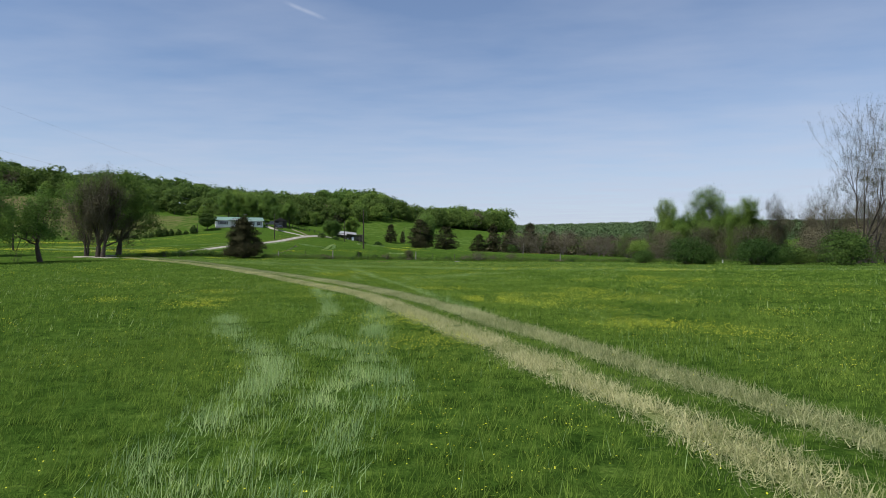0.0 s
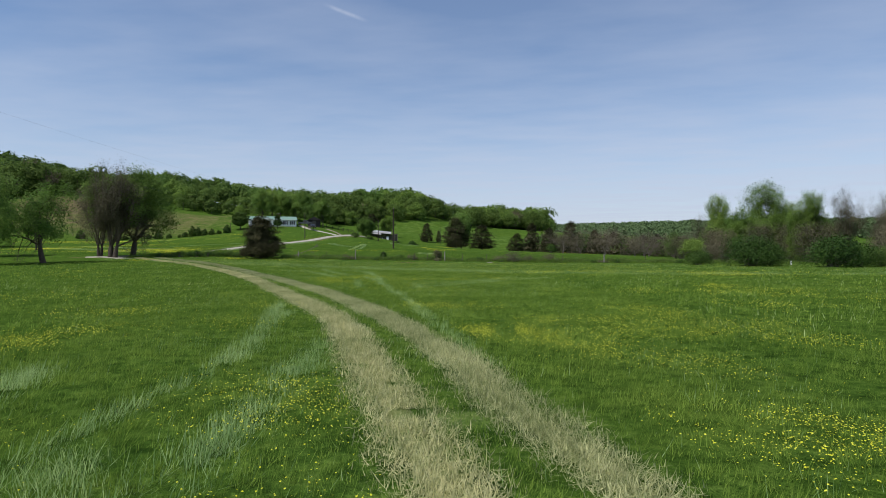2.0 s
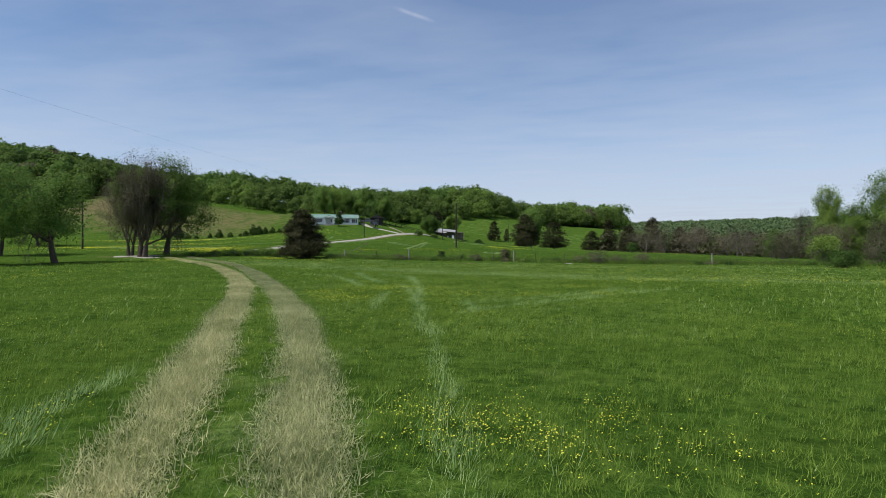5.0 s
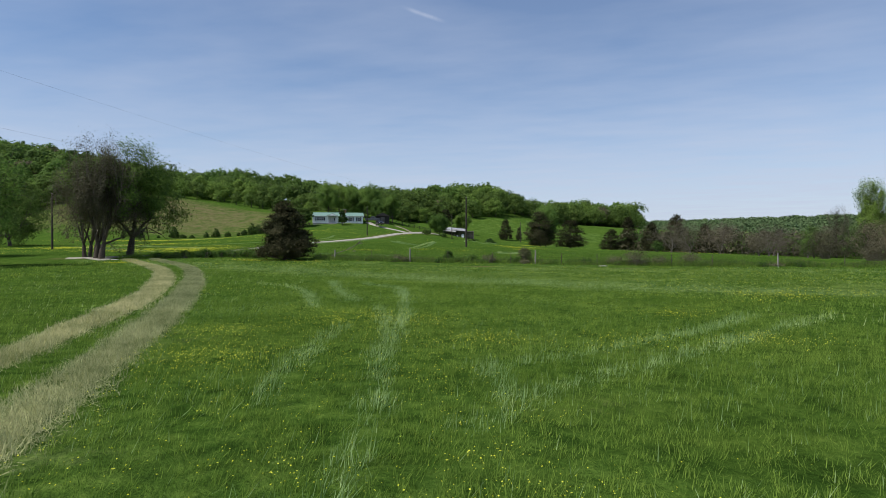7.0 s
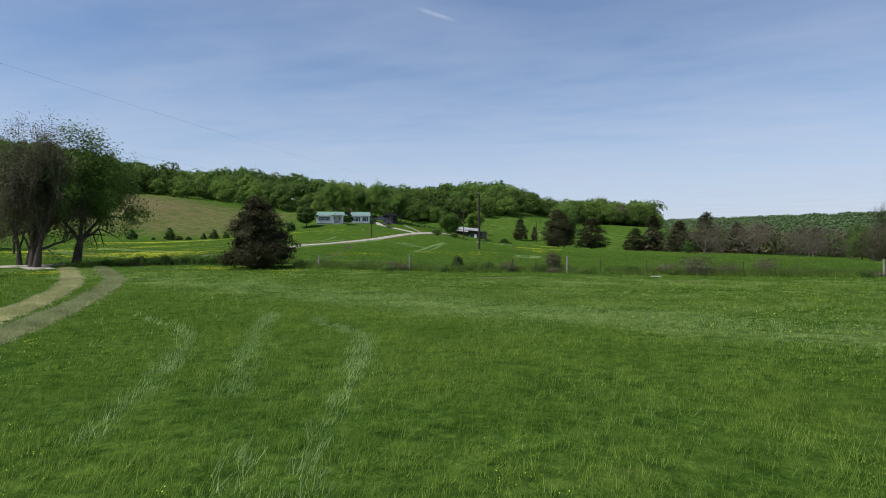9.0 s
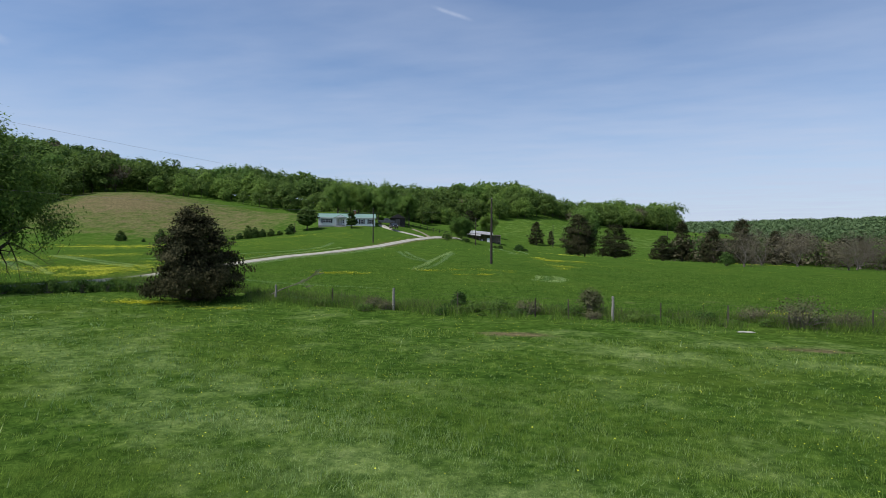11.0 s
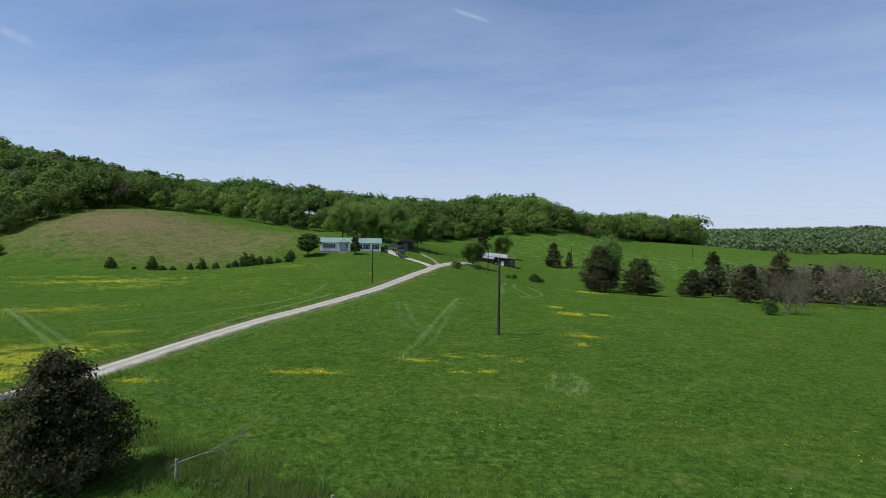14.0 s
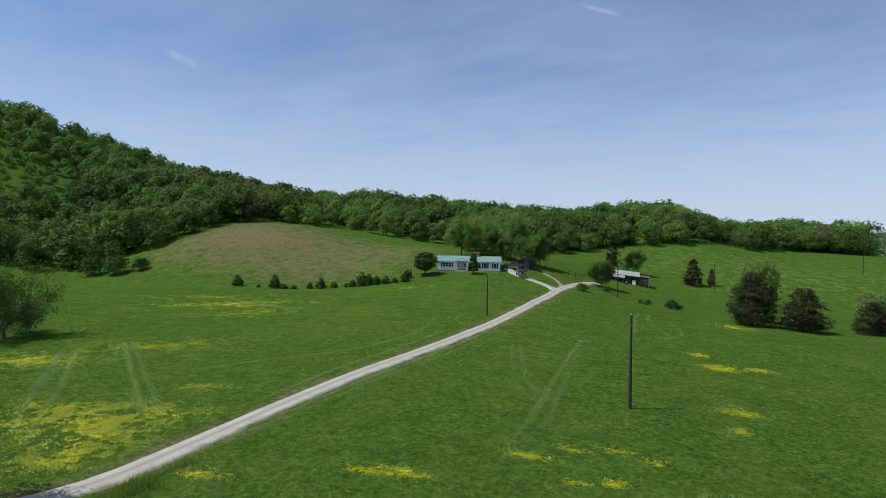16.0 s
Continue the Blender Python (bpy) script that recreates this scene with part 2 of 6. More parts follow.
M = {
    "ground": ground_material(),
    "gravel": road_material(),
    "grass": leaf_material("grass_blades", (0.070, 0.140, 0.016), (0.278, 0.385, 0.062), 0.45, 0.0, 0.2, 0.25),
    # bent grass's sheen is put into this lighter blade colour; cuttings share it
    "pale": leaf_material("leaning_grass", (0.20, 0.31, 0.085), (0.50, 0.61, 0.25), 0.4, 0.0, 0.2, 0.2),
    "mown": leaf_material("mown_blades", (0.160, 0.242, 0.036), (0.455, 0.535, 0.125), 0.4, 0.0, 0.15, 0.25),
    "straw": leaf_material("dry_cut_grass", (0.22, 0.25, 0.085), (0.68, 0.64, 0.33), 0.3, 0.0, 0.2, 0.25),
    "petal": leaf_material("yellow_petals", (0.72, 0.67, 0.02), (0.88, 0.84, 0.09), 0.3),
    "leaf": leaf_material("green_leaves", (0.050, 0.098, 0.016), (0.170, 0.260, 0.048), 0.45, 0.1),
    "leaf_light": leaf_material("spring_leaves", (0.100, 0.172, 0.030), (0.235, 0.335, 0.066), 0.5, 0.1),
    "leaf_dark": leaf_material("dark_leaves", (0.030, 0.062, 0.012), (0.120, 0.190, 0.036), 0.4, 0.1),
    "cedar": leaf_material("cedar_sprays", (0.020, 0.026, 0.010), (0.078, 0.068, 0.032), 0.15, 0.03),
    "bud": leaf_material("bud_haze", (0.090, 0.082, 0.046), (0.170, 0.148, 0.086), 0.3, 0.05),
    "woods": leaf_material("woods_leaves", (0.062, 0.118, 0.022), (0.165, 0.245, 0.050), 0.45, 0.1, 0.0),
    # distance haze is mixed into this pale, low-contrast leaf colour
    "far": leaf_material("hazed_far_leaves", (0.098, 0.150, 0.056), (0.142, 0.200, 0.078), 0.3, 0.1, 0.0),
    "bark": two_tone("bark", (0.055, 0.043, 0.032), (0.15, 0.12, 0.092), 6, 0.9, 0.2, 0.8, 0.05),
    "twig": two_tone("grey_twigs", (0.135, 0.110, 0.082), (0.255, 0.215, 0.170), 4, 0.9, 0.2, 0.2),
    "pole": two_tone("creosoted_pole", (0.035, 0.028, 0.022), (0.085, 0.068, 0.052), 8, 0.85, 0.2, 0.5),
    "post": two_tone("weathered_post", (0.21, 0.19, 0.155), (0.38, 0.35, 0.30), 14, 0.9, 0.2, 0.6, 0.02),
    "steel": two_tone("rusty_steel", (0.10, 0.075, 0.055), (0.20, 0.16, 0.13), 20, 0.6, 0.4, 0.2, 0.01, None, 0.6),
    "wire": two_tone("weathered_wire", (0.15, 0.14, 0.13), (0.24, 0.225, 0.21), 3, 0.7, 0.2, 0, 0.01, None, 0.0),
    "siding": two_tone("white_siding", (0.74, 0.75, 0.76), (0.82, 0.82, 0.82), 2.5, 0.6, 0.4, 0.1, 0.01, (0.70, 0.71, 0.70)),
    "trim": two_tone("white_trim", (0.78, 0.79, 0.79), (0.84, 0.84, 0.84), 4, 0.5, 0.4, 0.05, 0.01, (0.74, 0.74, 0.74)),
    "roof": two_tone("green_metal_roof", (0.165, 0.275, 0.215), (0.215, 0.32, 0.26), 1.5, 0.65, 0.25, 0.1, 0.02, (0.16, 0.24, 0.195), 0.0),
    "shutter": two_tone("black_shutter", (0.02, 0.022, 0.024), (0.04, 0.042, 0.045), 8, 0.6, 0.3, 0.1),
    "brick": two_tone("chimney_brick", (0.20, 0.085, 0.06), (0.34, 0.16, 0.11), 9, 0.9, 0.2, 0.5),
    "stone": two_tone("foundation_block", (0.30, 0.29, 0.27), (0.44, 0.43, 0.40), 5, 0.9, 0.2, 0.3),
    "tin": two_tone("galvanised_roof", (0.42, 0.42, 0.42), (0.62, 0.61, 0.59), 2, 0.45, 0.5, 0.1, 0.02, (0.40, 0.31, 0.24), 0.35),
    "barn": two_tone("weathered_boards", (0.10, 0.085, 0.07), (0.24, 0.21, 0.18), 5, 0.9, 0.2, 0.5),
    "dark_shed": two_tone("dark_boards", (0.028, 0.025, 0.023), (0.07, 0.062, 0.056), 4, 0.85, 0.2, 0.4),
    "tyre": two_tone("tyre_rubber", (0.015, 0.015, 0.015), (0.035, 0.035, 0.035), 30, 0.85, 0.3, 0.2),
    "paint_dark": two_tone("dark_car_paint", (0.012, 0.014, 0.018), (0.022, 0.024, 0.03), 2, 0.25, 0.5, 0),
    "paint_silver": two_tone("grey_car_paint", (0.10, 0.105, 0.11), (0.14, 0.145, 0.15), 2, 0.3, 0.5, 0, 0.01, None, 0.6),
    "thatch": two_tone("straw_thatch", (0.11, 0.15, 0.035), (0.36, 0.37, 0.15), 30, 1.0, 0.0, 0.9, 0.05, (0.075, 0.135, 0.025)),
    "soil": two_tone("bare_soil", (0.20, 0.165, 0.11), (0.34, 0.29, 0.21), 6, 0.95, 0.1, 0.7, 0.05),
    "rock": two_tone("limestone", (0.30, 0.29, 0.22), (0.46, 0.44, 0.36), 7, 0.9, 0.2, 0.6, 0.04),
    "dead": two_tone("dead_branches", (0.15, 0.125, 0.095), (0.27, 0.235, 0.185), 6, 0.9, 0.2, 0.4),
    "bramble": leaf_material("dead_bramble", (0.085, 0.085, 0.040), (0.185, 0.172, 0.088), 0.2, 0.0),
}
glass, gn, gl, gb = material("window_glass", 0.05, 0.6)
gb.inputs["Base Color"].default_value = (0.03, 0.035, 0.04, 1)
M["glass"] = glass

# ---- helpers for building ----
def part(name, bm, mat, parent=None, label=""):
    me = bpy.data.meshes.new(name)
    bm.to_mesh(me)
    bm.free()
    me.materials.append(M[mat])
    ob = new(name, me)
    if parent is not None:
        ob.parent = parent
    return tagged(ob, label)


def mesh_part(name, me, mat, parent=None, label=""):
    me.materials.clear()
    me.materials.append(M[mat])
    ob = new(name, me)
    if parent is not None:
        ob.parent = parent
    return tagged(ob, label)


def array_mesh(name, verts, faces, smooth=False):
    """A mesh from arrays of places and of triangles or quads."""
    verts, faces = np.asarray(verts, np.float32), np.asarray(faces, np.int32)
    me = bpy.data.meshes.new(name)
    k = faces.shape[1]
    me.vertices.add(len(verts))
    me.vertices.foreach_set("co", verts.ravel())
    me.loops.add(faces.size)
    me.loops.foreach_set("vertex_index", faces.ravel())
    me.polygons.add(len(faces))
    me.polygons.foreach_set("loop_start", np.arange(0, faces.size, k, dtype=np.int32))
    if smooth:
        me.polygons.foreach_set("use_smooth", np.ones(len(faces), bool))
    me.update(calc_edges=True)
    return me


def box(bm, x0, y0, z0, x1, y1, z1):
    v = [bm.verts.new((x, y, z)) for z in (z0, z1) for x, y in ((x0, y0), (x1, y0), (x1, y1), (x0, y1))]
    for f in ((3, 2, 1, 0), (4, 5, 6, 7), (0, 1, 5, 4), (1, 2, 6, 5), (2, 3, 7, 6), (3, 0, 4, 7)):
        bm.faces.new([v[i] for i in f])
    return v


def boxes(*dims, bevel=0.0):
    bm = bmesh.new()
    for d in dims:
        box(bm, *d)
    if bevel:
        bmesh.ops.bevel(bm, geom=list(bm.edges), offset=bevel, segments=1, affect="EDGES")
    return bm


def prism(points, y0, y1):
    """A profile in x and z, drawn out along y."""
    bm = bmesh.new()
    a = [bm.verts.new((x, y0, z)) for x, z in points]
    b = [bm.verts.new((x, y1, z)) for x, z in points]
    bm.faces.new(a)
    bm.faces.new(b[::-1])
    for i in range(len(a)):
        j = (i + 1) % len(a)
        bm.faces.new((a[j], a[i], b[i], b[j]))
    bmesh.ops.recalc_face_normals(bm, faces=bm.faces)
    return bm


def tubes(segs, sides=5):
    """One mesh's arrays for many tapered pieces (p0, r0, p1, r1)."""
    p0 = np.array([s[0] for s in segs], float)
    p1 = np.array([s[2] for s in segs], float)
    r0 = np.array([s[1] for s in segs], float)[:, None, None]
    r1 = np.array([s[3] for s in segs], float)[:, None, None]
    d = p1 - p0
    d /= np.linalg.norm(d, axis=1, keepdims=True) + 1e-9
    ref = np.where(np.abs(d[:, 2:3]) > 0.9, [[1.0, 0, 0]], [[0, 0, 1.0]])
    u = np.cross(d, ref)
    u /= np.linalg.norm(u, axis=1, keepdims=True)
    w = np.cross(d, u)
    a = np.linspace(0, 2 * np.pi, sides, endpoint=False)
    ring = u[:, None] * np.cos(a)[None, :, None] + w[:, None] * np.sin(a)[None, :, None]
    v = np.stack([p0[:, None] + ring * r0, p1[:, None] + ring * r1], 1).reshape(-1, 3)
    i = np.arange(sides)
    j = (i + 1) % sides
    f = np.stack([i, j, j + sides, i + sides], 1)
    faces = (f[None] + (np.arange(len(segs)) * 2 * sides)[:, None, None]).reshape(-1, 4)
    return v, faces


def value_noise(x, y, scale, seed):
    """Smooth noise from 0 to 1 over the plan."""
    x, y = np.asarray(x, float) / scale, np.asarray(y, float) / scale
    xi, yi = np.floor(x).astype(np.int64), np.floor(y).astype(np.int64)
    fx, fy = x - xi, y - yi
    fx, fy = fx * fx * (3 - 2 * fx), fy * fy * (3 - 2 * fy)

    def h(a, b):
        n = (a * 374761393 + b * 668265263 + seed * 974711) & 0x7FFFFFFF
        n = ((n ^ (n >> 13)) * 1274126177) & 0x7FFFFFFF
        return ((n ^ (n >> 16)) & 0xFFFF) / 65535.0

    return (h(xi, yi) * (1 - fx) + h(xi + 1, yi) * fx) * (1 - fy) + (h(xi, yi + 1) * (1 - fx) + h(xi + 1, yi + 1) * fx) * fy


def spline(points, step=1.0):
    """A smooth line through a few places of the plan, as places about a step apart."""
    p = np.array(points, float)
    p = np.vstack([2 * p[0] - p[1], p, 2 * p[-1] - p[-2]])
    out = []
    for a, b, c, d in zip(p[:-3], p[1:-2], p[2:-1], p[3:]):
        k = max(2, int(np.linalg.norm(c - b) / step))
        t = np.linspace(0, 1, k, endpoint=False)[:, None]
        out.append(0.5 * (2 * b + (c - a) * t + (2 * a - 5 * b + 4 * c - d) * t ** 2 + (3 * b - a - 3 * c + d) * t ** 3))
    return np.vstack(out + [p[-2][None]])


def away(x, y, line):
    """How far places of the plan lie from a line."""
    x, y = np.asarray(x, float), np.asarray(y, float)
    best = np.full(x.shape, 1e9)
    for a, b in zip(line[:-1], line[1:]):
        d = b - a
        t = np.clip(((x - a[0]) * d[0] + (y - a[1]) * d[1]) / (d @ d + 1e-9), 0, 1)
        best = np.minimum(best, (x - a[0] - t * d[0]) ** 2 + (y - a[1] - t * d[1]) ** 2)
    return np.sqrt(best)


# ---- the land ----
HILLS = [
    (-342, 372, 130, 35.3),
    (-30, 528, 130, 17.33),
    (-393, 222, 45, 22.71),
    (-70, 210, 28, 2.06),
    (-420, 588, 220, 19.51),
    (-170, 260, 28, 4.4),
    (120, 285, 75, -3.05),
    (-420, 240, 75, 37.08),
    (-285, 411, 45, -14.02),
    (-45, 135, 28, 1.4),
    (-195, 185, 28, -9.04),
    (-70, 435, 28, 9.9),
    (-95, 260, 28, 8.93),
    (-420, 357, 45, -0.07),
    (-150, 600, 75, 4.45),
    (-45, 260, 28, -2.28),
    (80, 160, 28, -1.58),
    (-120, 210, 28, -2.43),
    (-245, 210, 28, -13.04),
    (-285, 195, 75, 8.92),
    (-195, 235, 28, 4.35),
    (5, 435, 28, -7.01),
    (-15, 60, 45, -0.31),
    (5, 285, 28, -3.29),
    (-15, 195, 45, 0.34),
    (-170, 435, 28, 3.18),
    (80, 210, 28, -0.97),
    (-320, 185, 28, -2.38),
    (-420, 310, 28, -5.52),
    (-170, 335, 28, 6.32),
    (-70, 185, 28, 1.66),
]
FAR_HILLS = [(-700, 900, 260, 60), (120, 1250, 240, 18), (430, 1350, 220, 28), (-250, 1350, 300, 26), (800, 1150, 260, 34),
             (1200, 500, 300, 40), (1500, 1900, 500, 40), (-1200, 300, 400, 60), (-900, -700, 400, 30), (800, -800, 400, 25)]


def land(x, y):
    """Height of the ground."""
    x, y = np.asarray(x, float), np.asarray(y, float)
    z = np.zeros(np.broadcast(x, y).shape)
    for cx, cy, s, h in HILLS:
        z = z + h * np.exp(-((x - cx) ** 2 + (y - cy) ** 2) / (2 * s * s))
    far = np.clip((np.hypot(x + 60, y - 150) - 480) / 350, 0, 1)
    for cx, cy, s, h in FAR_HILLS:
        z = z + far * far * (3 - 2 * far) * h * np.exp(-((x - cx) ** 2 + (y - cy) ** 2) / (2 * s * s))
    return z + 0.10 * (value_noise(x, y, 9, 3) - 0.5) + 0.35 * (value_noise(x, y, 40, 4) - 0.5) * np.clip((y - 95) / 60, 0, 1)


def on_land(x, y, dz=0.0):
    return Vector((x, y, float(land(x, y)) + dz))


ROAD = spline([(-58.6, 88.2), (-56, 90), (-52.2, 95), (-49.6, 102), (-49.8, 109), (-51.7, 130), (-52.4, 155.5),
               (-53.6, 177.5), (-57.2, 208), (-59.3, 221), (-60.4, 233), (-59.8, 245), (-58.2, 254)], 1.5)
DRIVE = spline([(-59.6, 221), (-63, 225.6), (-67, 228.6), (-71.6, 230.9), (-75.9, 233.6), (-79, 237.5)], 1.0)
DRIVE_EAST = spline([(-60.6, 229), (-62.6, 233.5), (-66, 239), (-70.4, 243)], 1.0)
TRACK_L = spline([(-50.5, 87.5), (-43.5, 81), (-36.9, 74.6), (-31.0, 67.8), (-24.2, 58.6), (-17.5, 48.2), (-11.6, 37.4), (-6.5, 27.9), (-4.6, 23.8), (-3.1, 19.6), (-0.7, 12.8), (0.0, 10.3), (0.45, 8.9), (0.95, 7.4), (1.45, 5), (1.9, 0), (3, -8)], 0.6)
TRACK_R = spline([(-48.5, 89.0), (-41.5, 82.4), (-35.3, 76.2), (-26.6, 64.8), (-18.3, 52.2), (-13.4, 44.2), (-8.3, 35.1), (-4.0, 26.1), (-2.4, 22.2), (-1.25, 19.1), (-0.55, 16.5), (0.6, 13.4), (1.3, 11), (1.8, 9.6), (2.35, 7.8), (3.0, 5), (3.8, 0.8), (4.8, -7.5)], 0.6)
MOWN = spline([(-46, 84), (-36, 80), (-24, 74), (-12, 68.2), (-5, 65.6), (3, 62.5), (14, 61), (30, 62), (55, 66)], 1.5)
MOWN_FENCE = spline([(-36, 83), (-24, 84.5), (-13, 84.5), (-3, 84.5), (8, 85), (25, 86)], 1.5)
LEANS = [([(-7.9, 17.6), (-6.4, 14.2), (-4.9, 11.7), (-4.1, 9.9), (-3.9, 8.8), (-4.0, 7.4), (-3.8, 5.4)], 0.36),
         ([(-7.1, 26.6), (-5.7, 20.3), (-5.1, 16.7), (-4.9, 14.3), (-4.5, 12.6), (-3.7, 11.4)], 0.22),
         ([(-4.4, 13.7), (-3.3, 11.8), (-2.8, 9.7), (-2.9, 8.7), (-3.0, 7.4), (-3.4, 5.0)], 0.36),
         ([(-3.9, 19.0), (-3.2, 13.8), (-3.0, 11.8), (-2.4, 9.7), (-2.2, 8.4), (-2.4, 7.2), (-2.5, 5.2)], 0.33),
         ([(-8.4, 29.5), (-7.8, 27.5), (-6.6, 23.4), (-5.5, 20.4), (-5.2, 18.6)], 0.24),
         ([(-4.2, 21.0), (-4.0, 19.3), (-4.0, 17.8)], 0.28),
         ([(-5.5, 36.8), (-2.5, 25.3), (-1.8, 22.6), (-1.2, 20.5), (-0.7, 18.6)], 0.24),
         ([(-11.2, 56.7), (-9.0, 49.1), (-8.0, 44.8), (-7.5, 42.9), (-7.1, 41.6), (-6.5, 39.6), (-5.4, 35.5)], 0.27),
         ([(-10.4, 51.2), (-8.6, 46.5), (-8.0, 44.8)], 0.22),
         ([(-9.9, 46.9), (-9.2, 43.9), (-8.7, 42.1), (-8.0, 39.6)], 0.25),
         ([(2.6, 52.0), (1.1, 49.7), (-2.0, 45.0), (-3.4, 42.8), (-4.3, 41.7), (-5.2, 39.4)], 0.34),
         ([(0.3, 51.2), (-1.6, 47.8), (-3.4, 45.1), (-4.6, 43.5), (-5.6, 42.6), (-5.2, 41.5), (-5.0, 39.6)], 0.28),
         ([(-17.2, 63.5), (-15.1, 58.9), (-12.1, 53.5)], 0.34),
         ([(-15.1, 62.5), (-12.4, 59.6), (-11.0, 55.5)], 0.34),
         ([(-21.8, 62.4), (-16.8, 58.5), (-12.5, 51)], 0.26)]
LEANS = [(spline(p, 0.6), w) for p, w in LEANS]
FIELD_MARKS = [[(-44.5, 157.5), (-40.4, 148), (-37.0, 140.4), (-34.2, 135.8), (-32.2, 133.6)], [(-43.4, 158), (-39.2, 148.4), (-35.8, 141.1), (-32.6, 135), (-31.6, 133)],
               [(-37.8, 167.7), (-35.2, 152.5), (-32.3, 137), (-30.8, 128.9), (-29.8, 120.7)], [(-36.6, 164), (-33.8, 150), (-31.0, 137.1), (-29.3, 127.5), (-28.9, 120)],
               [(-16.5, 121.4), (-15.9, 119.2), (-16.1, 116.1)], [(-15.7, 121.8), (-15.0, 118.6), (-15.2, 115.4)], [(-14.8, 122.0), (-14.0, 118.4), (-14.6, 115.2)], [(-14.2, 121.6), (-13.4, 118.4), (-13.9, 115.4)],
               [(-91, 133.2), (-80, 126.8), (-70.6, 121.1), (-57.9, 113.5)], [(-92.4, 132.8), (-81.4, 126.2), (-71.9, 120.4), (-59.2, 112.8)], [(-92.6, 126.5), (-76.2, 115.5), (-66, 108), (-60.4, 104)], [(-93.9, 125.7), (-76.4, 113), (-63.8, 104.9)], [(-95.2, 126.2), (-78, 114.6), (-68, 107)],
               [(-37.2, 205), (-36.0, 196), (-34.2, 187), (-32.8, 181)], [(-35.4, 206), (-33.8, 197), (-31.0, 190), (-28.4, 184)], [(-31.2, 200), (-28.0, 193), (-26.4, 186), (-27.4, 181.5), (-29.6, 180)], [(-45, 108), (-42.2, 102.6), (-40.5, 100.1)], [(-45, 108), (-40, 104.5), (-34, 103), (-26, 103)], [(-70, 126), (-60.5, 142), (-59.5, 157), (-64, 172)],
               [(-47.6, 104), (-48.6, 111.3), (-48.2, 118.9), (-48.7, 131.7), (-48.8, 146.9), (-50.2, 165)], [(-49.4, 111), (-49.3, 120), (-49.9, 133), (-50.1, 148), (-51.2, 168)], [(-53.8, 120), (-55.2, 133), (-55.8, 147), (-56.3, 160)], [(-120, 178), (-112, 173.6), (-100, 170), (-92, 168.5)]]
FIELD_MARKS = [spline(p, 2.0) for p in FIELD_MARKS]
GOLD = [(-35.5, 113.2, 2.6, 0.9, 0.3), (-33.6, 113.9, 1.8, 0.6, 0.2), (-21.6, 119.7, 0.9, 1.0, 0), (-23.8, 118.4, 1.0, 0.5, 0), (-15.4, 142.5, 2.2, 1.3, 0.3), (-15.0, 136.4, 1.0, 1.1, 0),
        (-18.8, 163.5, 2.3, 2.6, 0), (-14.5, 166, 1.8, 1.4, 0), (-20, 206, 4, 3, 0), (-113, 170, 11, 5, 0.6), (-128, 177, 9, 2.5, 0.7), (-98, 160, 7, 3, 0.6),
        (-55.7, 104.6, 2.6, 1.6, 0.5), (-61.5, 109.5, 4.5, 3.0, 0.5), (-58, 113.4, 3.5, 1.8, 0.6), (-66, 107, 4, 2.2, 0.4), (-90, 120, 4.5, 2.0, 0.4), (-85, 133, 8, 3, 0.6), (-92, 120, 5, 3.0, 0.5), (-57, 107.5, 3.4, 1.8, 0.5), (-55, 103.6, 2.2, 1.2, 0.5), (-68, 111, 5.0, 2.0, 0.5), (-110, 169.5, 9, 3.2, 0.6), (-22, 170.6, 1.8, 1.6, 0), (-22.8, 125.4, 1.3, 0.6, 0.2), (-19.9, 124.8, 1.0, 0.5, 0), (-28, 299, 5, 2, 0.2),
        (-37.5, 90, 2.4, 1.0, 0.2), (-31, 89.3, 1.6, 0.6, 0.2), (1.2, 99, 2.4, 0.8, 0.1), (-28, 121, 2.0, 0.7, 0.2), (-25.5, 124, 1.4, 0.6, 0),
        (25, 215, 9, 1.6, 0.1), (-62, 121, 2.2, 1.0, 0.5), (-88, 205, 7, 2.5, 0.5), (-47, 82.5, 2.2, 1.0, 0.6), (-45, 107, 2.0, 0.8, 0.3)]


def gold_at(x, y):
    g = np.zeros(np.shape(x))
    for k, (cx, cy, a, b, r) in enumerate(GOLD):
        c, s = math.cos(r), math.sin(r)
        dx, dy = x - cx, y - cy
        strength = 0.62 if a > 7.5 or cx < -52 else 1.0
        g = np.maximum(g, strength * np.exp(-((dx * c + dy * s) / a) ** 2 - ((dy * c - dx * s) / b) ** 2))
    return g


def near(v, w, soft):
    return np.clip((w - v) / soft + 0.5, 0, 1)


def bare_soil(x, y):
    """Scraped earth showing through the mown strip."""
    m = np.zeros(np.shape(x))
    for cx, cy, a, b in ((-13.2, 85.9, 1.7, 0.7), (-10.8, 82.8, 0.9, 0.35), (-1.0, 86.2, 1.8, 0.5), (-16.8, 86.6, 0.8, 0.3)):
        m = np.maximum(m, np.exp(-((x - cx) / a) ** 2 - ((y - cy) / b) ** 2))
    return m


def mown_field(x, y):
    """How much a place lies in the strip that was mown between the long meadow and the fence."""
    edge = np.where(x < 2, 57.5 - 0.44 * (x - 2), 57.5 + 0.06 * (x - 2)) + 1.6 * (value_noise(x, y, 3.0, 61) - 0.5)
    return np.clip((y - edge) / 2.0, 0, 1) * np.clip((91.5 - y) / 1.5, 0, 1)


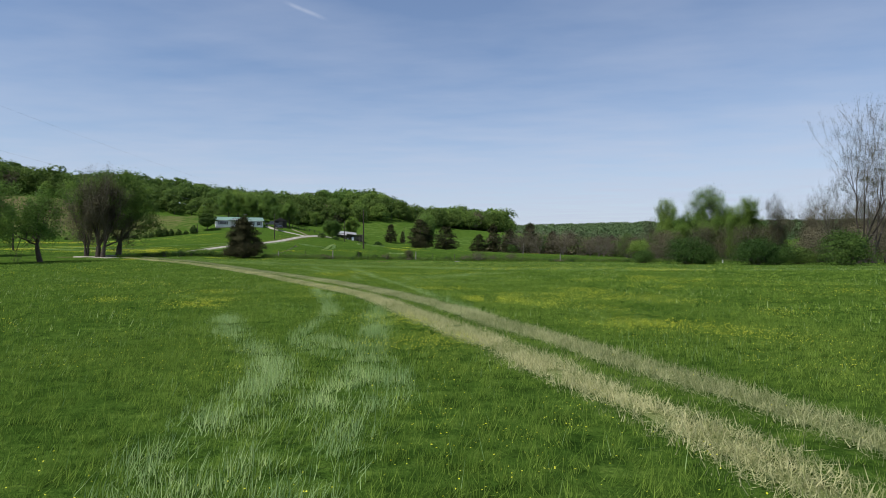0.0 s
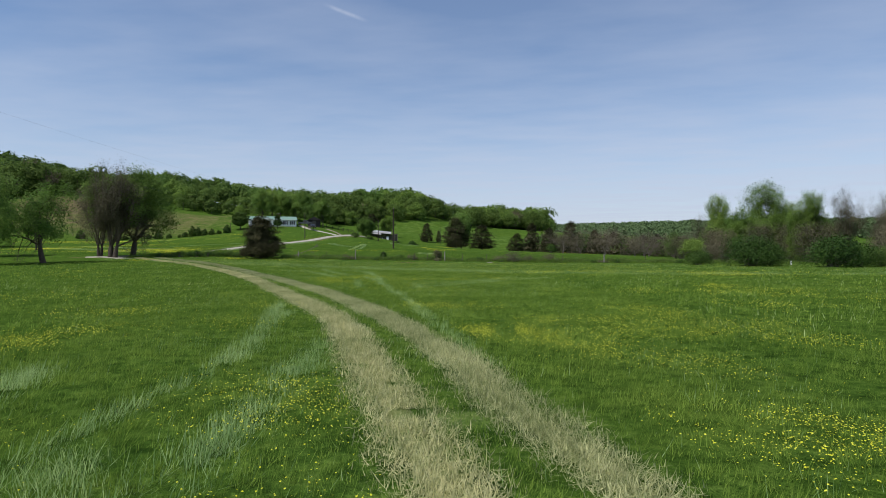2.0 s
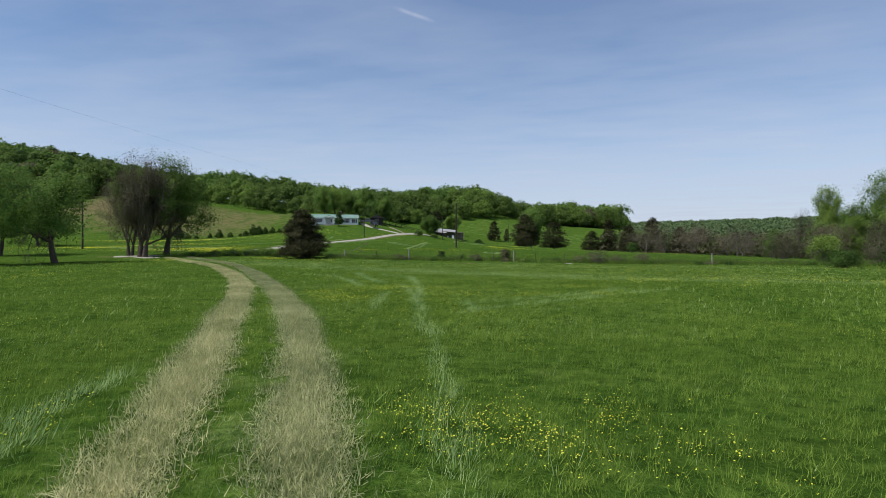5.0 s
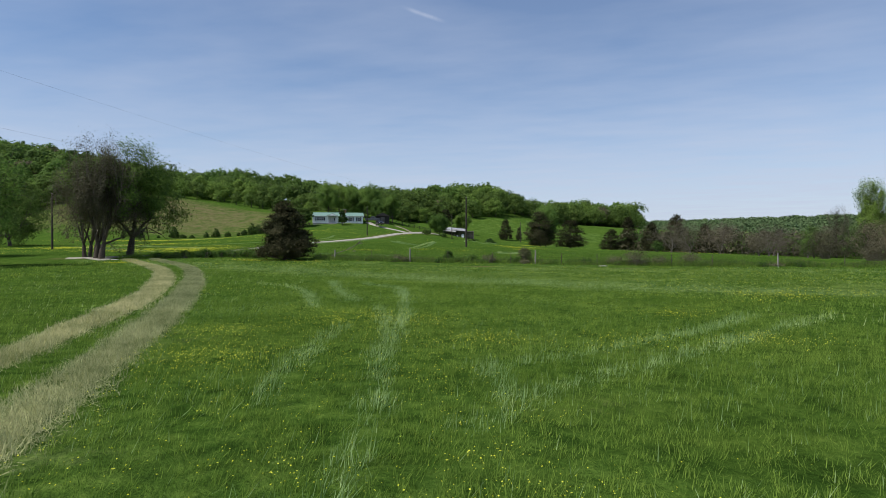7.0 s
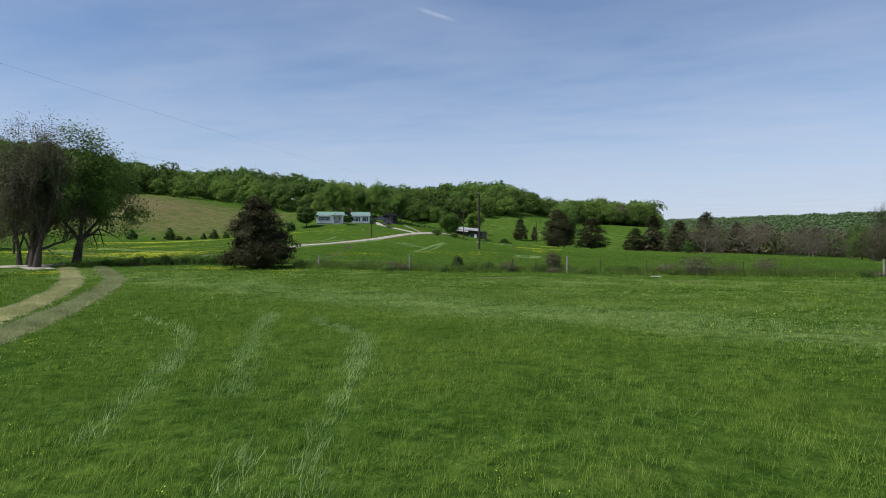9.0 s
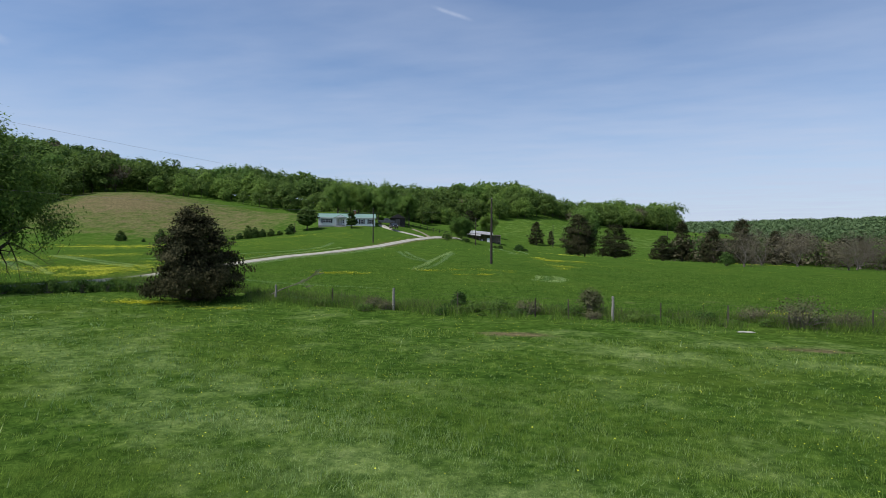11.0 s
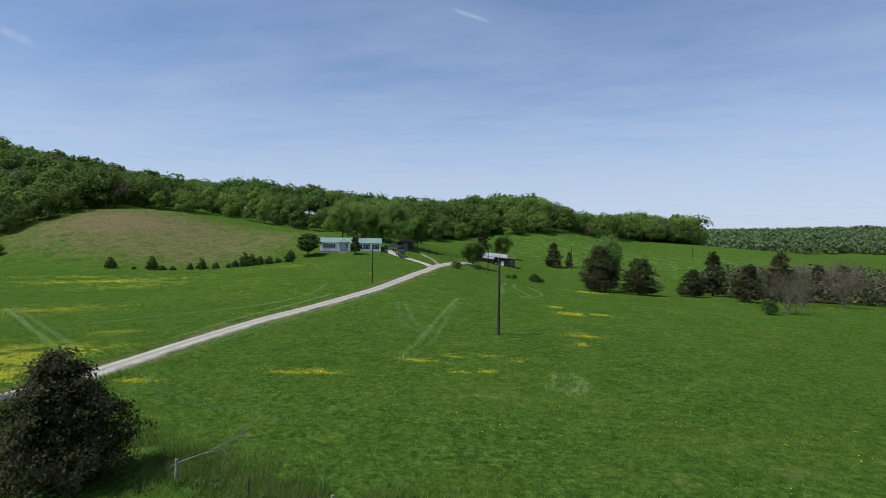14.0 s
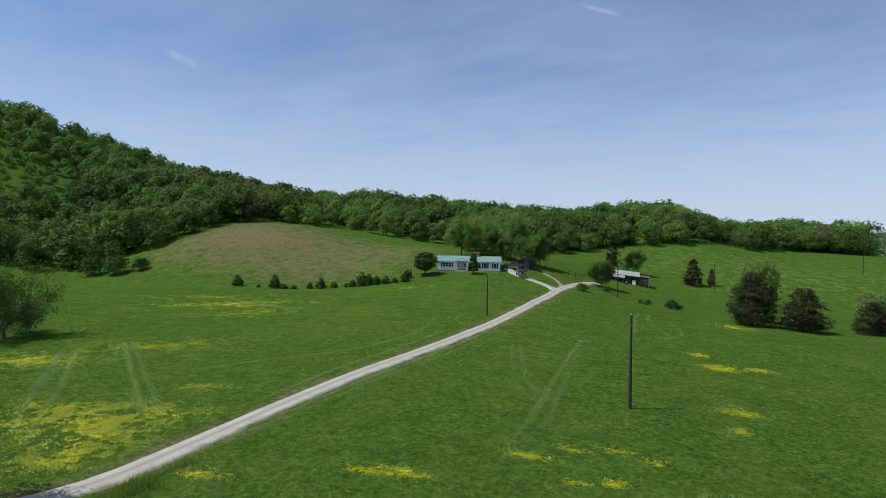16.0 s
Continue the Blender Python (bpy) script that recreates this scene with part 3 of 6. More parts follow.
def mower_rows(x, y):
    """Uneven rows left by the mower, from 0 (cut close) to 1 (standing)."""
    v = y + 0.5 * np.sin(x * 0.16 + 1.0)
    return np.clip(0.5 + 1.25 * (0.62 * value_noise(x * 0.07 + 40, v, 0.62, 62) + 0.38 * value_noise(x, y, 0.55, 63) - 0.5), 0, 1)


def axis_lines(lo, hi, fine, reach):
    """Grid lines: even between lo and hi, then ever wider, out to the horizon."""
    a = list(np.arange(lo, hi + 0.01, fine))
    s = fine
    while a[-1] < reach:
        s *= 1.17
        a.append(a[-1] + s)
    s = fine
    while a[0] > -reach:
        s *= 1.17
        a.insert(0, a[0] - s)
    return np.array(a)


def build_ground():
    gx, gy = axis_lines(-150, 60, 0.9, 4200), axis_lines(-4, 180, 0.9, 4200)
    X, Y = np.meshgrid(gx, gy)
    Z = land(X, Y)
    Z -= 0.06 * near(away(X, Y, ROAD), 1.7, 0.6)
    nx, ny = len(gx), len(gy)
    v = np.stack([X, Y, Z], -1).reshape(-1, 3)
    i = (np.arange(ny - 1)[:, None] * nx + np.arange(nx - 1)).ravel()
    me = array_mesh("ground", v, np.stack([i, i + 1, i + nx + 1, i + nx], 1), True)
    x, y = v[:, 0], v[:, 1]
    dry = np.exp(-((x + 172) / 26) ** 2 - ((y - 238) / 16) ** 2) * 0.85 + 0.3 * np.exp(-((x + 190) / 22) ** 2 - ((y - 228) / 14) ** 2)
    dry = np.maximum(dry, 0.58 * np.exp(-((x + 158) / 55) ** 4 - ((y - 236) / 34) ** 4))
    dry = np.maximum(1.25 * dry, 1.4 * bare_soil(x, y))
    dry = np.maximum(dry, 0.6 * near(away(x, y, ROAD), 2.6, 1.2))
    pale = np.maximum(0.3 * near(away(x, y, TRACK_L), 0.7, 0.5), 0.3 * near(away(x, y, TRACK_R), 0.7, 0.5))
    pale = np.maximum(pale, 0.5 * near(away(x, y, MOWN), 3.0, 3.0))
    pale = np.maximum(pale, (0.12 + 0.36 * np.clip((x + 26) / 16, 0, 1)) * near(away(x, y, MOWN_FENCE), 4, 4))
    pale = np.maximum(pale, 0.27 * mown_field(x, y))
    pale = np.maximum(pale, 0.30 * np.clip((y - 250) / 60, 0, 1) * near(np.hypot(x - 10, y - 360), 90, 60))
    cov = np.stack([dry, gold_at(x, y), pale, np.ones_like(x)], 1).astype(np.float32)
    at = me.color_attributes.new("cover", "FLOAT_COLOR", "POINT")
    at.data.foreach_set("color", cov.ravel())
    return tagged(mesh_part("ground", me, "ground"), "green spring pasture rolling up to wooded hills", "ground", kind="structure")


def ribbon(name, line, width, dz, mat, label, category, jag=0.12, strips=5, crown=0.0, ends=1.0):
    """A strip that follows the land, with an uneven edge."""
    d = np.gradient(line, axis=0)
    d /= np.linalg.norm(d, axis=1, keepdims=True)
    nrm = np.stack([-d[:, 1], d[:, 0]], 1)
    cols = []
    for k in range(strips):
        s = k / (strips - 1) * 2 - 1
        off = s * width / 2
        if abs(s) == 1:
            off = off + s * jag * (value_noise(line[:, 0] * 3, line[:, 1] * 3, 1.7, 7 + k) - 0.5) * 2
        p = line + nrm * np.reshape(off, (-1, 1))
        z = land(p[:, 0], p[:, 1]) + (dz if abs(s) < 1 else -0.05) + crown * (1 - s * s)
        cols.append(np.column_stack([p, z]))
    v = np.stack(cols, 1).reshape(-1, 3)
    i = (np.arange(len(line) - 1)[:, None] * strips + np.arange(strips - 1)).ravel()
    me = array_mesh(name, v, np.stack([i, i + strips, i + strips + 1, i + 1], 1)[:, ::-1], True)
    across = np.tile(np.abs(np.linspace(-1, 1, strips)), len(line)).astype(np.float32)
    me.attributes.new("across", "FLOAT", "POINT").data.foreach_set("value", across)
    return tagged(mesh_part(name, me, mat), label, category, kind="structure")


build_ground()
ribbon("road", ROAD, 2.4, 0.05, "gravel", "pale gravel farm road crossing the pasture", "road", 0.25, 11, 0.05)
ribbon("gravel_apron", spline([(-56.6, 89.6), (-54, 87.6), (-51.2, 85.9)], 0.5), 2.4, 0.012, "gravel", "pale gravel apron where the mown track leaves the road", "road", 0.5, 9, 0.01)
ribbon("wheel_track", spline(TRACK_L, 0.15), 0.62, 0.004, "thatch", "straw-coloured mown wheel track in the meadow", "track", 0.3, 5)
ribbon("wheel_track", spline(TRACK_R, 0.15), 0.62, 0.004, "thatch", "straw-coloured mown wheel track in the meadow", "track", 0.3, 5)
ribbon("driveway", DRIVE, 3.0, 0.09, "gravel", "pale gravel driveway up to the house", "road", 0.3, 5, 0.04)
ribbon("driveway", DRIVE_EAST, 1.7, 0.05, "soil", "worn earth lane beside the driveway", "road", 0.4, 5, 0.02)

# ---- trees ----
def unit(v):
    return v / (np.linalg.norm(v) + 1e-9)


def grow_branches(rng, height, radius, trunk_r, levels=5, forks=(4, 3, 3, 2), trunk=0.13, spread=0.72, lift=0.25, stems=1, wobble=0.12, reach=0.3):
    """Tapered trunk and limbs, and the places of the twig ends; scaled to the height and crown radius."""
    segs, tips = [], []

    def limb(p, d, length, r, level):
        k = 3 if level < 3 else 2
        for s in range(k):
            d = unit(d + rng.normal(0, wobble, 3) + np.array([0, 0, lift * 0.12]))
            q = p + d * length / k
            r1 = r * (0.88 if s < k - 1 else 0.8)
            segs.append((p, r, q, r1, level))
            p, r = q, r1
            if level >= levels - 1:
                tips.append(p)
            if 0 < level < levels - 1 and s < k - 1 and rng.random() < 0.75:
                a = rng.uniform(0, 6.28)
                side = unit(np.cross(d, [0.3, 0.5, 0.81]))
                c = unit(d * 0.55 + side * math.cos(a) + np.cross(d, side) * math.sin(a) + np.array([0, 0, lift * 0.3]))
                limb(p, c, length * rng.uniform(0.4, 0.6), r * 0.5, max(level + 1, levels - 2))
        if level >= levels:
            return
        n = forks[min(level, len(forks) - 1)]
        a0 = rng.uniform(0, 6.28)
        side = unit(np.cross(d, [0.3, 0.5, 0.81]))
        up = np.cross(d, side)
        for j in range(n):
            a = a0 + 6.283 * j / n + rng.normal(0, 0.3)
            tilt = spread * rng.uniform(0.55, 1.25) if j else spread * 0.3
            c = unit(d * math.cos(tilt) + (side * math.cos(a) + up * math.sin(a)) * math.sin(tilt) + np.array([0, 0, lift * 0.3]))
            limb(p, c, (reach if level == 0 else length * rng.uniform(0.62, 0.88)), r * (0.72 if j else 0.85) * (0.8 if level else 0.85), level + 1)

    for s in range(stems):
        a = rng.uniform(0, 6.28)
        base = np.array([math.cos(a), math.sin(a), 0]) * (0 if stems == 1 else trunk_r * 0.6)
        limb(base, unit(np.array([0, 0, 1.0]) + base * 0.35), trunk, trunk_r, 0)
    pts = np.array([s[2] for s in segs])
    top, wide = np.percentile(pts[:, 2], 99.7), np.percentile(np.hypot(pts[:, 0], pts[:, 1]), 97)
    sc = np.array([radius / wide, radius / wide, height / top])
    segs = [(a * sc, max(r0, 0.012), b * sc, max(r1, 0.01), lv) for a, r0, b, r1, lv in segs]
    return segs, np.array(tips) * sc


def leaf_quads(rng, centres, per, scatter, size, flat=0.5, droop=0.0, outward=None):
    """Rhombic leaves scattered round each centre."""
    n = len(centres) * per
    c = np.repeat(np.asarray(centres, float), per, 0) + rng.normal(0, 1, (n, 3)) * np.asarray(scatter)
    nrm = rng.normal(0, 1, (n, 3)) * (1 - flat) + np.array([0, 0, flat])
    if outward is not None:
        o = c - outward
        nrm += 1.6 * o / (np.linalg.norm(o, axis=1, keepdims=True) + 1e-6)
    nrm /= np.linalg.norm(nrm, axis=1, keepdims=True)
    u = np.cross(nrm, rng.normal(0, 1, (n, 3)))
    u /= np.linalg.norm(u, axis=1, keepdims=True)
    w = np.cross(nrm, u)
    u[:, 2] -= droop
    a = size * rng.uniform(0.6, 1.35, (n, 1))
    b = a * rng.uniform(0.6, 0.95, (n, 1))
    v = np.stack([c - u * a - w * b, c - u * a * 0.6 + w * b, c + u * a * 1.2], 1).reshape(-1, 3)
    return v, np.arange(3 * n, dtype=np.int32).reshape(-1, 3)


def blob_leaves(rng, height, radius, base, lobes, per, size):
    """A light crown for a tree in the woods: leaves on the skins of a few lobes."""
    vs, fs, k = [], [], 0
    for j in range(lobes):
        a, t = rng.uniform(0, 6.28), (j + rng.uniform(0.2, 0.8)) / lobes
        rr = radius * 0.55 * math.sqrt(max(0.05, 1 - (2 * t - 0.8) ** 2 * 0.6))
        c = np.array([math.cos(a) * rr, math.sin(a) * rr, base + (height - base) * (0.12 + 0.68 * t)])
        lr = radius * rng.uniform(0.42, 0.62)
        d = rng.normal(0, 1, (per, 3))
        d[:, 2] = np.abs(d[:, 2]) * 0.9 - 0.25
        d /= np.linalg.norm(d, axis=1, keepdims=True)
        v, f = leaf_quads(rng, c + d * lr * rng.uniform(0.8, 1.08, (per, 1)) * [1, 1, 0.85], 1, 0.06 * lr, size, 0.55, 0, c)
        vs.append(v)
        fs.append(f + k)
        k += len(v)
    return np.vstack(vs), np.vstack(fs)


def make_tree(name, seed, height, radius, trunk_r, leaf, label, per=14, scatter=0.5, size=0.16, bark="bark", sides=5, leafy=1.0, category="tree", thin=None, lv=5, bare_below=0.0, **kw):
    rng = np.random.default_rng(seed)
    segs, tips = grow_branches(rng, height, radius, trunk_r, levels=lv, **kw)
    root = new(name)
    thick = [s for s in segs if s[4] <= 2]
    fine = [s for s in segs if s[4] > 2]
    v, f = tubes(thick, sides + 2)
    mesh_part("trunk", array_mesh("trunk", v, f, True), bark, root)
    if fine:
        v, f = tubes(fine, 3)
        tagged(mesh_part("branching", array_mesh("branching", v, f), thin or bark, root), kind="stuff")
    if leaf:
        keep = tips[(rng.random(len(tips)) < leafy) & (tips[:, 2] > bare_below * height * rng.uniform(0.75, 1.25, len(tips)))]
        v, f = leaf_quads(rng, keep, per, scatter, size, 0.35, 0.15, np.array([0, 0, height * 0.45]))
        mesh_part("crown", array_mesh("crown", v, f), leaf, root)
    return tagged(root, label, category)


def make_cedar(name, seed, height, radius, label, clumps=320, per=48, size=0.1, mat="cedar", taper=0.75, low=0.06, category="cedar tree", ball=False):
    """A broad evergreen: a short trunk, shelving boughs and drooping sprays."""
    rng = np.random.default_rng(seed)
    root = new(name)
    segs, cs = [], []
    for k in range(clumps):
        t = rng.beta(1.05, 1.45)
        prof = (1 - t) ** taper * (0.72 + 0.28 * min(1.0, t / 0.22)) + 0.05
        if ball:
            t = rng.random()
            prof = math.sqrt(max(0.02, 1 - (2 * t - 1) ** 2)) + 0.04
        a = rng.uniform(0, 6.28)
        wob = 0.88 + 0.5 * noise.noise((math.cos(a) * 1.5, math.sin(a) * 1.5, t * 4.5 + seed)) + 0.45 * noise.noise((math.cos(a) * 4.0, math.sin(a) * 4.0, t * 13.0 + seed))
        r = radius * prof * wob * math.sqrt(rng.uniform(0.30, 1.0))
        z = height * (low + (1 - low) * t)
        tip = np.array([math.cos(a) * r, math.sin(a) * r, z])
        cs.append(tip)
        if k % 3 == 0:
            segs.append((np.array([0, 0, max(0.1, z - r * 0.25)]), 0.03, tip * [0.95, 0.95, 1], 0.012, 1))
    p = np.array([0.0, 0, 0])
    for s in range(6):
        q = np.array([rng.normal(0, 0.04), rng.normal(0, 0.04), height * 0.94 * (s + 1) / 6])
        segs.append((p, 0.2 * height / 6 * (1 - s / 6.5), q, 0.2 * height / 6 * (1 - (s + 1) / 6.5), 0))
        p = q
    v, f = tubes(segs, 5)
    mesh_part("trunk", array_mesh("trunk", v, f), "bark", root)
    cs = np.array(cs)
    v, f = leaf_quads(rng, cs, per, np.array([0.22, 0.22, 0.11]) * radius / 3.0, size, 0.3, 0.35, np.array([0, 0, height * 0.3]))
    mesh_part("crown", array_mesh("crown", v, f), mat, root)
    return tagged(root, label, category)


def make_bush(name, seed, height, radius, leaf, label, clumps=60, per=30, size=0.07, category="bush", flop=0.0):
    rng = np.random.default_rng(seed)
    root = new(name)
    segs, cs = [], []
    for k in range(clumps):
        a, t = rng.uniform(0, 6.28), rng.random() ** 0.7
        r = radius * math.sqrt(rng.random()) * math.sqrt(max(0.1, 1 - (t * 0.9) ** 2))
        tip = np.array([math.cos(a) * r, math.sin(a) * r, height * (0.12 + 0.85 * t)])
        cs.append(tip)
        mid = tip * [0.45, 0.45, 0.6] + rng.normal(0, 0.04, 3)
        segs += [(np.array([math.cos(a), math.sin(a), 0]) * radius * 0.12, 0.014, mid, 0.01, 1), (mid, 0.01, tip * (1.0 + flop), 0.005, 1)]
    v, f = tubes(segs, 3)
    tagged(mesh_part("stalk_work", array_mesh("stalk_work", v, f), "dead", root), kind="stuff")
    v, f = leaf_quads(rng, np.array(cs), per, np.array([0.16, 0.16, 0.12]) * max(0.6, radius), size, 0.3, 0.1, np.array([0, 0, height * 0.3]))
    mesh_part("foliage", array_mesh("foliage", v, f), leaf, root)
    return tagged(root, label, category)


def plant(ob, x, y, turn=0.0, scale=1.0, dz=-0.05):
    ob.matrix_basis = Matrix.LocRotScale(on_land(x, y, dz), Euler((0, 0, turn)), (scale, scale, scale))
    return ob


def again(ob, x, y, turn=0.0, scale=1.0, tall=1.0, dz=-0.05, label=""):
    c = copy_thing(ob, Matrix.Identity(4))
    c.matrix_basis = Matrix.LocRotScale(on_land(x, y, dz), Euler((0, 0, turn)), (scale, scale, scale * tall))
    return tagged(c, label)


# the big trees by the gravel bend
plant(make_tree("tree", 11, 12.4, 5.7, 0.46, "leaf", "large deep green spreading tree beside the gravel bend", 66, 0.42, 0.10, leafy=0.7, bare_below=0.34, spread=1.05, trunk=0.18, lift=0.15), -54.3, 92.2)
plant(make_tree("tree", 12, 12.8, 5.2, 0.36, "bud", "tall tree just budding, with bare reddish twigs", 15, 0.34, 0.065, thin="twig", leafy=0.85, stems=3, spread=0.8, trunk=0.14, lift=0.25), -55.0, 87.0)
plant(make_tree("tree", 13, 11.4, 4.6, 0.26, "bud", "budding tree with thin grey twigs near the road", 13, 0.34, 0.06, thin="twig", leafy=0.8, stems=2, spread=0.8, trunk=0.14, lift=0.25), -57.8, 89.6)
plant(make_tree("tree", 14, 9.2, 4.4, 0.34, "leaf_light", "leaning pasture tree with fresh light green leaves", 44, 0.40, 0.10, leafy=0.5, bare_below=0.45, spread=1.15, trunk=0.26, lift=0.1), -53.2, 73.6)
plant(make_tree("tree", 15, 11.8, 7.4, 0.40, "leaf_light", "round pasture tree with fresh light green leaves", 46, 0.42, 0.105, leafy=0.62, bare_below=0.22, spread=1.1, trunk=0.24, lift=0.1), -57.5, 69.0)
plant(make_tree("tree", 16, 11.0, 5.6, 0.32, "leaf", "leafy green tree in the pasture corner", 40, 0.42, 0.11, leafy=0.45, bare_below=0.2, spread=1.0, trunk=0.2, lift=0.15), -76, 88)
plant(make_tree("tree", 17, 12.5, 7.4, 0.36, "leaf_dark", "dark budding tree standing below the wooded hill", 15, 0.42, 0.125, spread=1.1, trunk=0.1, lift=0.05), -108.5, 125.5)

# the cedar by the fence and the cedars up the slope
plant(make_cedar("cedar", 21, 6.1, 3.5, "broad bronze-green cedar at the fence line", 440, 84, 0.07), -34.8, 91.6)
cedar_a = plant(make_cedar("cedar", 22, 10.6, 5.2, "tall dark cedar standing in the pasture", 380, 44, 0.12, taper=0.5), -17.5, 216)
again(cedar_a, -8.6, 215.5, 1.2, 0.98, 0.80)
again(cedar_a, 3.2, 224, 2.6, 0.72, 0.85)
cedar_b = plant(make_cedar("cedar", 23, 8.5, 3.8, "dark cedar among bare trees at the creek", 220, 44, 0.125), 14, 216)
for x, y, t, s, k in ((22, 226, 1, 1.05, 1.1), (31, 232, 2, 0.9, 1.0), (40, 246, 3, 1.0, 0.9), (52, 250, 4, 0.9, 0.9), (9, 236, 5, 0.95, 1.2), (-33.0, 304, 0.5, 0.4, 1.5), (60, 262, 2, 0.9, 1.0)):
    again(cedar_b, x, y, t, s * 1.12, k * 1.05)

# bare and budding trees along the creek
bare = plant(make_tree("bare_tree", 31, 8.2, 5.6, 0.26, "bud", "bare brown tree with a wide low crown", 7, 0.35, 0.065, bark="twig", thin="twig", leafy=0.5, spread=0.95, trunk=0.07, lift=0.08, lv=5), 16.3, 192.5)
for x, y, t, s, k in ((24, 214, 1, 0.9, 1.0), (33, 220, 2, 1.0, 1.1), (41, 212, 3, 0.9, 0.9), (50, 232, 4, 1.1, 1.0), (46, 222, 5, 0.95, 1.2), (58, 240, 6, 1.0, 1.0), (37, 236, 2.4, 1.0, 1.2), (28, 240, 3.1, 1.0, 1.2),
                      (66, 236, 1.9, 1.0, 1.1), (56, 222, 0.8, 0.8, 1.0), (72, 250, 2.2, 1.1, 1.2), (44, 260, 5.2, 1.1, 1.2)):
    again(bare, x, y, t, s * 1.12, k * 0.92)
tall_bare = plant(make_tree("bare_tree", 32, 23.5, 8.5, 0.36, "bud", "tall bare tree with pinkish twig ends", 15, 0.32, 0.062, thin="twig", leafy=0.9, spread=0.75, lift=0.3, trunk=0.1, lv=5), 55.0, 91)
again(tall_bare, 61, 97, 2.0, 0.9, 0.95)
again(tall_bare, 50.6, 88, 4.0, 0.45, 1.15)
grey = plant(make_tree("bare_tree", 33, 15.8, 4.6, 0.30, "bud", "bare grey tree in the creek woods", 16, 0.4, 0.08, thin="twig", leafy=0.9, spread=0.75, trunk=0.1, lv=5), 70, 143)
for x, y, t, s, k in ((78, 142, 1, 0.95, 1.0), (74, 133, 2, 0.8, 1.0), (86, 146, 3, 0.95, 1.0), (94, 150, 4, 0.9, 1.0), (68.8, 238, 5, 0.85, 1.15), (80, 132, 2.5, 0.85, 1.0), (90, 138, 0.4, 0.9, 1.0)):
    again(grey, x, y, t, s, k)

# the green clump by the creek
clump = plant(make_tree("tree", 41, 20.6, 6.4, 0.40, "leaf_light", "tall leafy tree in the creek-side clump", 46, 0.62, 0.15, leafy=0.95, bare_below=0.1, spread=1.0, trunk=0.12, lift=0.15), 66.2, 174)
again(clump, 62.8, 201, 2.0, 0.80, 1.18)
again(clump, 67.2, 153, 4.0, 0.74, 1.05)
again(clump, 72.5, 176, 1.0, 0.85, 0.9)
again(clump, 62.6, 183, 5.0, 0.75, 0.9)
again(clump, 69.5, 163, 3.0, 0.75, 0.85)
again(clump, 58.5, 172, 0.4, 0.55, 0.9)
young = plant(make_tree("tree", 42, 12.5, 4.6, 0.24, "leaf", "olive green young tree in the creek-side clump", 18, 0.5, 0.15, thin="twig", leafy=0.6, bare_below=0.15), 70.5, 166)
for x, y, t, s, k in ((58, 190, 1, 0.8, 1.0), (62, 168, 2, 0.72, 1.0), (75, 163, 3, 0.9, 1.0), (70, 190, 4, 0.9, 1.1), (79, 172, 5, 1.0, 0.9), (80, 150, 2.7, 0.8, 1.0), (52, 205, 0.6, 0.7, 1.0)):
    again(young, x, y, t, s, k)
thicket = plant(make_bush("thicket", 43, 3.3, 3.2, "leaf_dark", "dark green thicket at the edge of the meadow", 120, 60, 0.095, "thicket"), 28.4, 84.6)
for x, y, t, s, k in ((31.2, 86.8, 1, 0.75, 0.9), (23.4, 87.6, 2.5, 0.55, 0.9), (35.2, 79.8, 2, 0.95, 1.0), (38.6, 81.4, 3, 0.8, 0.9), (43, 84, 4, 0.8, 0.8), (46.5, 80, 5, 1.1, 1.1)):
    again(thicket, x, y, t, s, k)
plant(make_bush("bright_bush", 45, 3.2, 2.0, "leaf_light", "light green bush at the edge of the meadow", 80, 50, 0.09), 26.2, 99.6)
brown = plant(make_bush("thicket", 44, 6.4, 4.6, "bud", "leafless brown thicket along the creek", 130, 34, 0.12, "thicket", 0.12), 70, 128)
for x, y, t, s, k in ((64, 118, 2, 0.8, 1.0), (80, 130, 4, 1.0, 1.0), (60, 108, 3, 0.7, 0.9), (90, 136, 2, 1.0, 1.0), (100, 140, 0, 1.0, 1.0), (76, 122, 1, 0.9, 1.1), (55, 172, 3, 0.85, 1.2), (60, 162, 1, 0.9, 1.3), (65, 160, 5, 0.9, 1.3), (57, 186, 2, 0.9, 1.2),
                      (64, 146, 0, 0.9, 1.2), (70, 148, 4, 0.9, 1.2), (50, 192, 1.3, 0.8, 1.1), (54, 150, 2.6, 0.7, 0.9), (74, 172, 0.7, 1.0, 1.3), (48, 160, 4.1, 0.6, 0.8)):
    again(brown, x, y, t, s * 1.12, k * 1.1)

# trees round the house
house_tree = plant(make_tree("tree", 51, 11.8, 5.8, 0.32, "leaf_light", "tall leafy shade tree behind the house", 20, 0.42, 0.165, bare_below=0.15, leafy=0.8, spread=0.95, trunk=0.16), -97, 244)
for x, y, t, s, k in ((-91, 247, 1, 0.92, 1.0), (-83.6, 246, 2, 0.6, 1.0), (-73.6, 248, 3, 0.72, 1.28), (-79, 249, 4.6, 0.66, 1.05), (-97, 254, 4, 0.95, 1.0), (-104, 262, 5, 0.8, 1.0), (-58, 300, 2, 0.8, 1.0), (-88, 262, 0.7, 1.0, 1.0)):
    again(house_tree, x, y, t, s, k)
plant(make_cedar("round_tree", 52, 6.2, 3.0, "round dark green tree beside the house gable", 460, 60, 0.12, "leaf_dark", 0.42, 0.26, "tree", True), -95.8, 220.6)
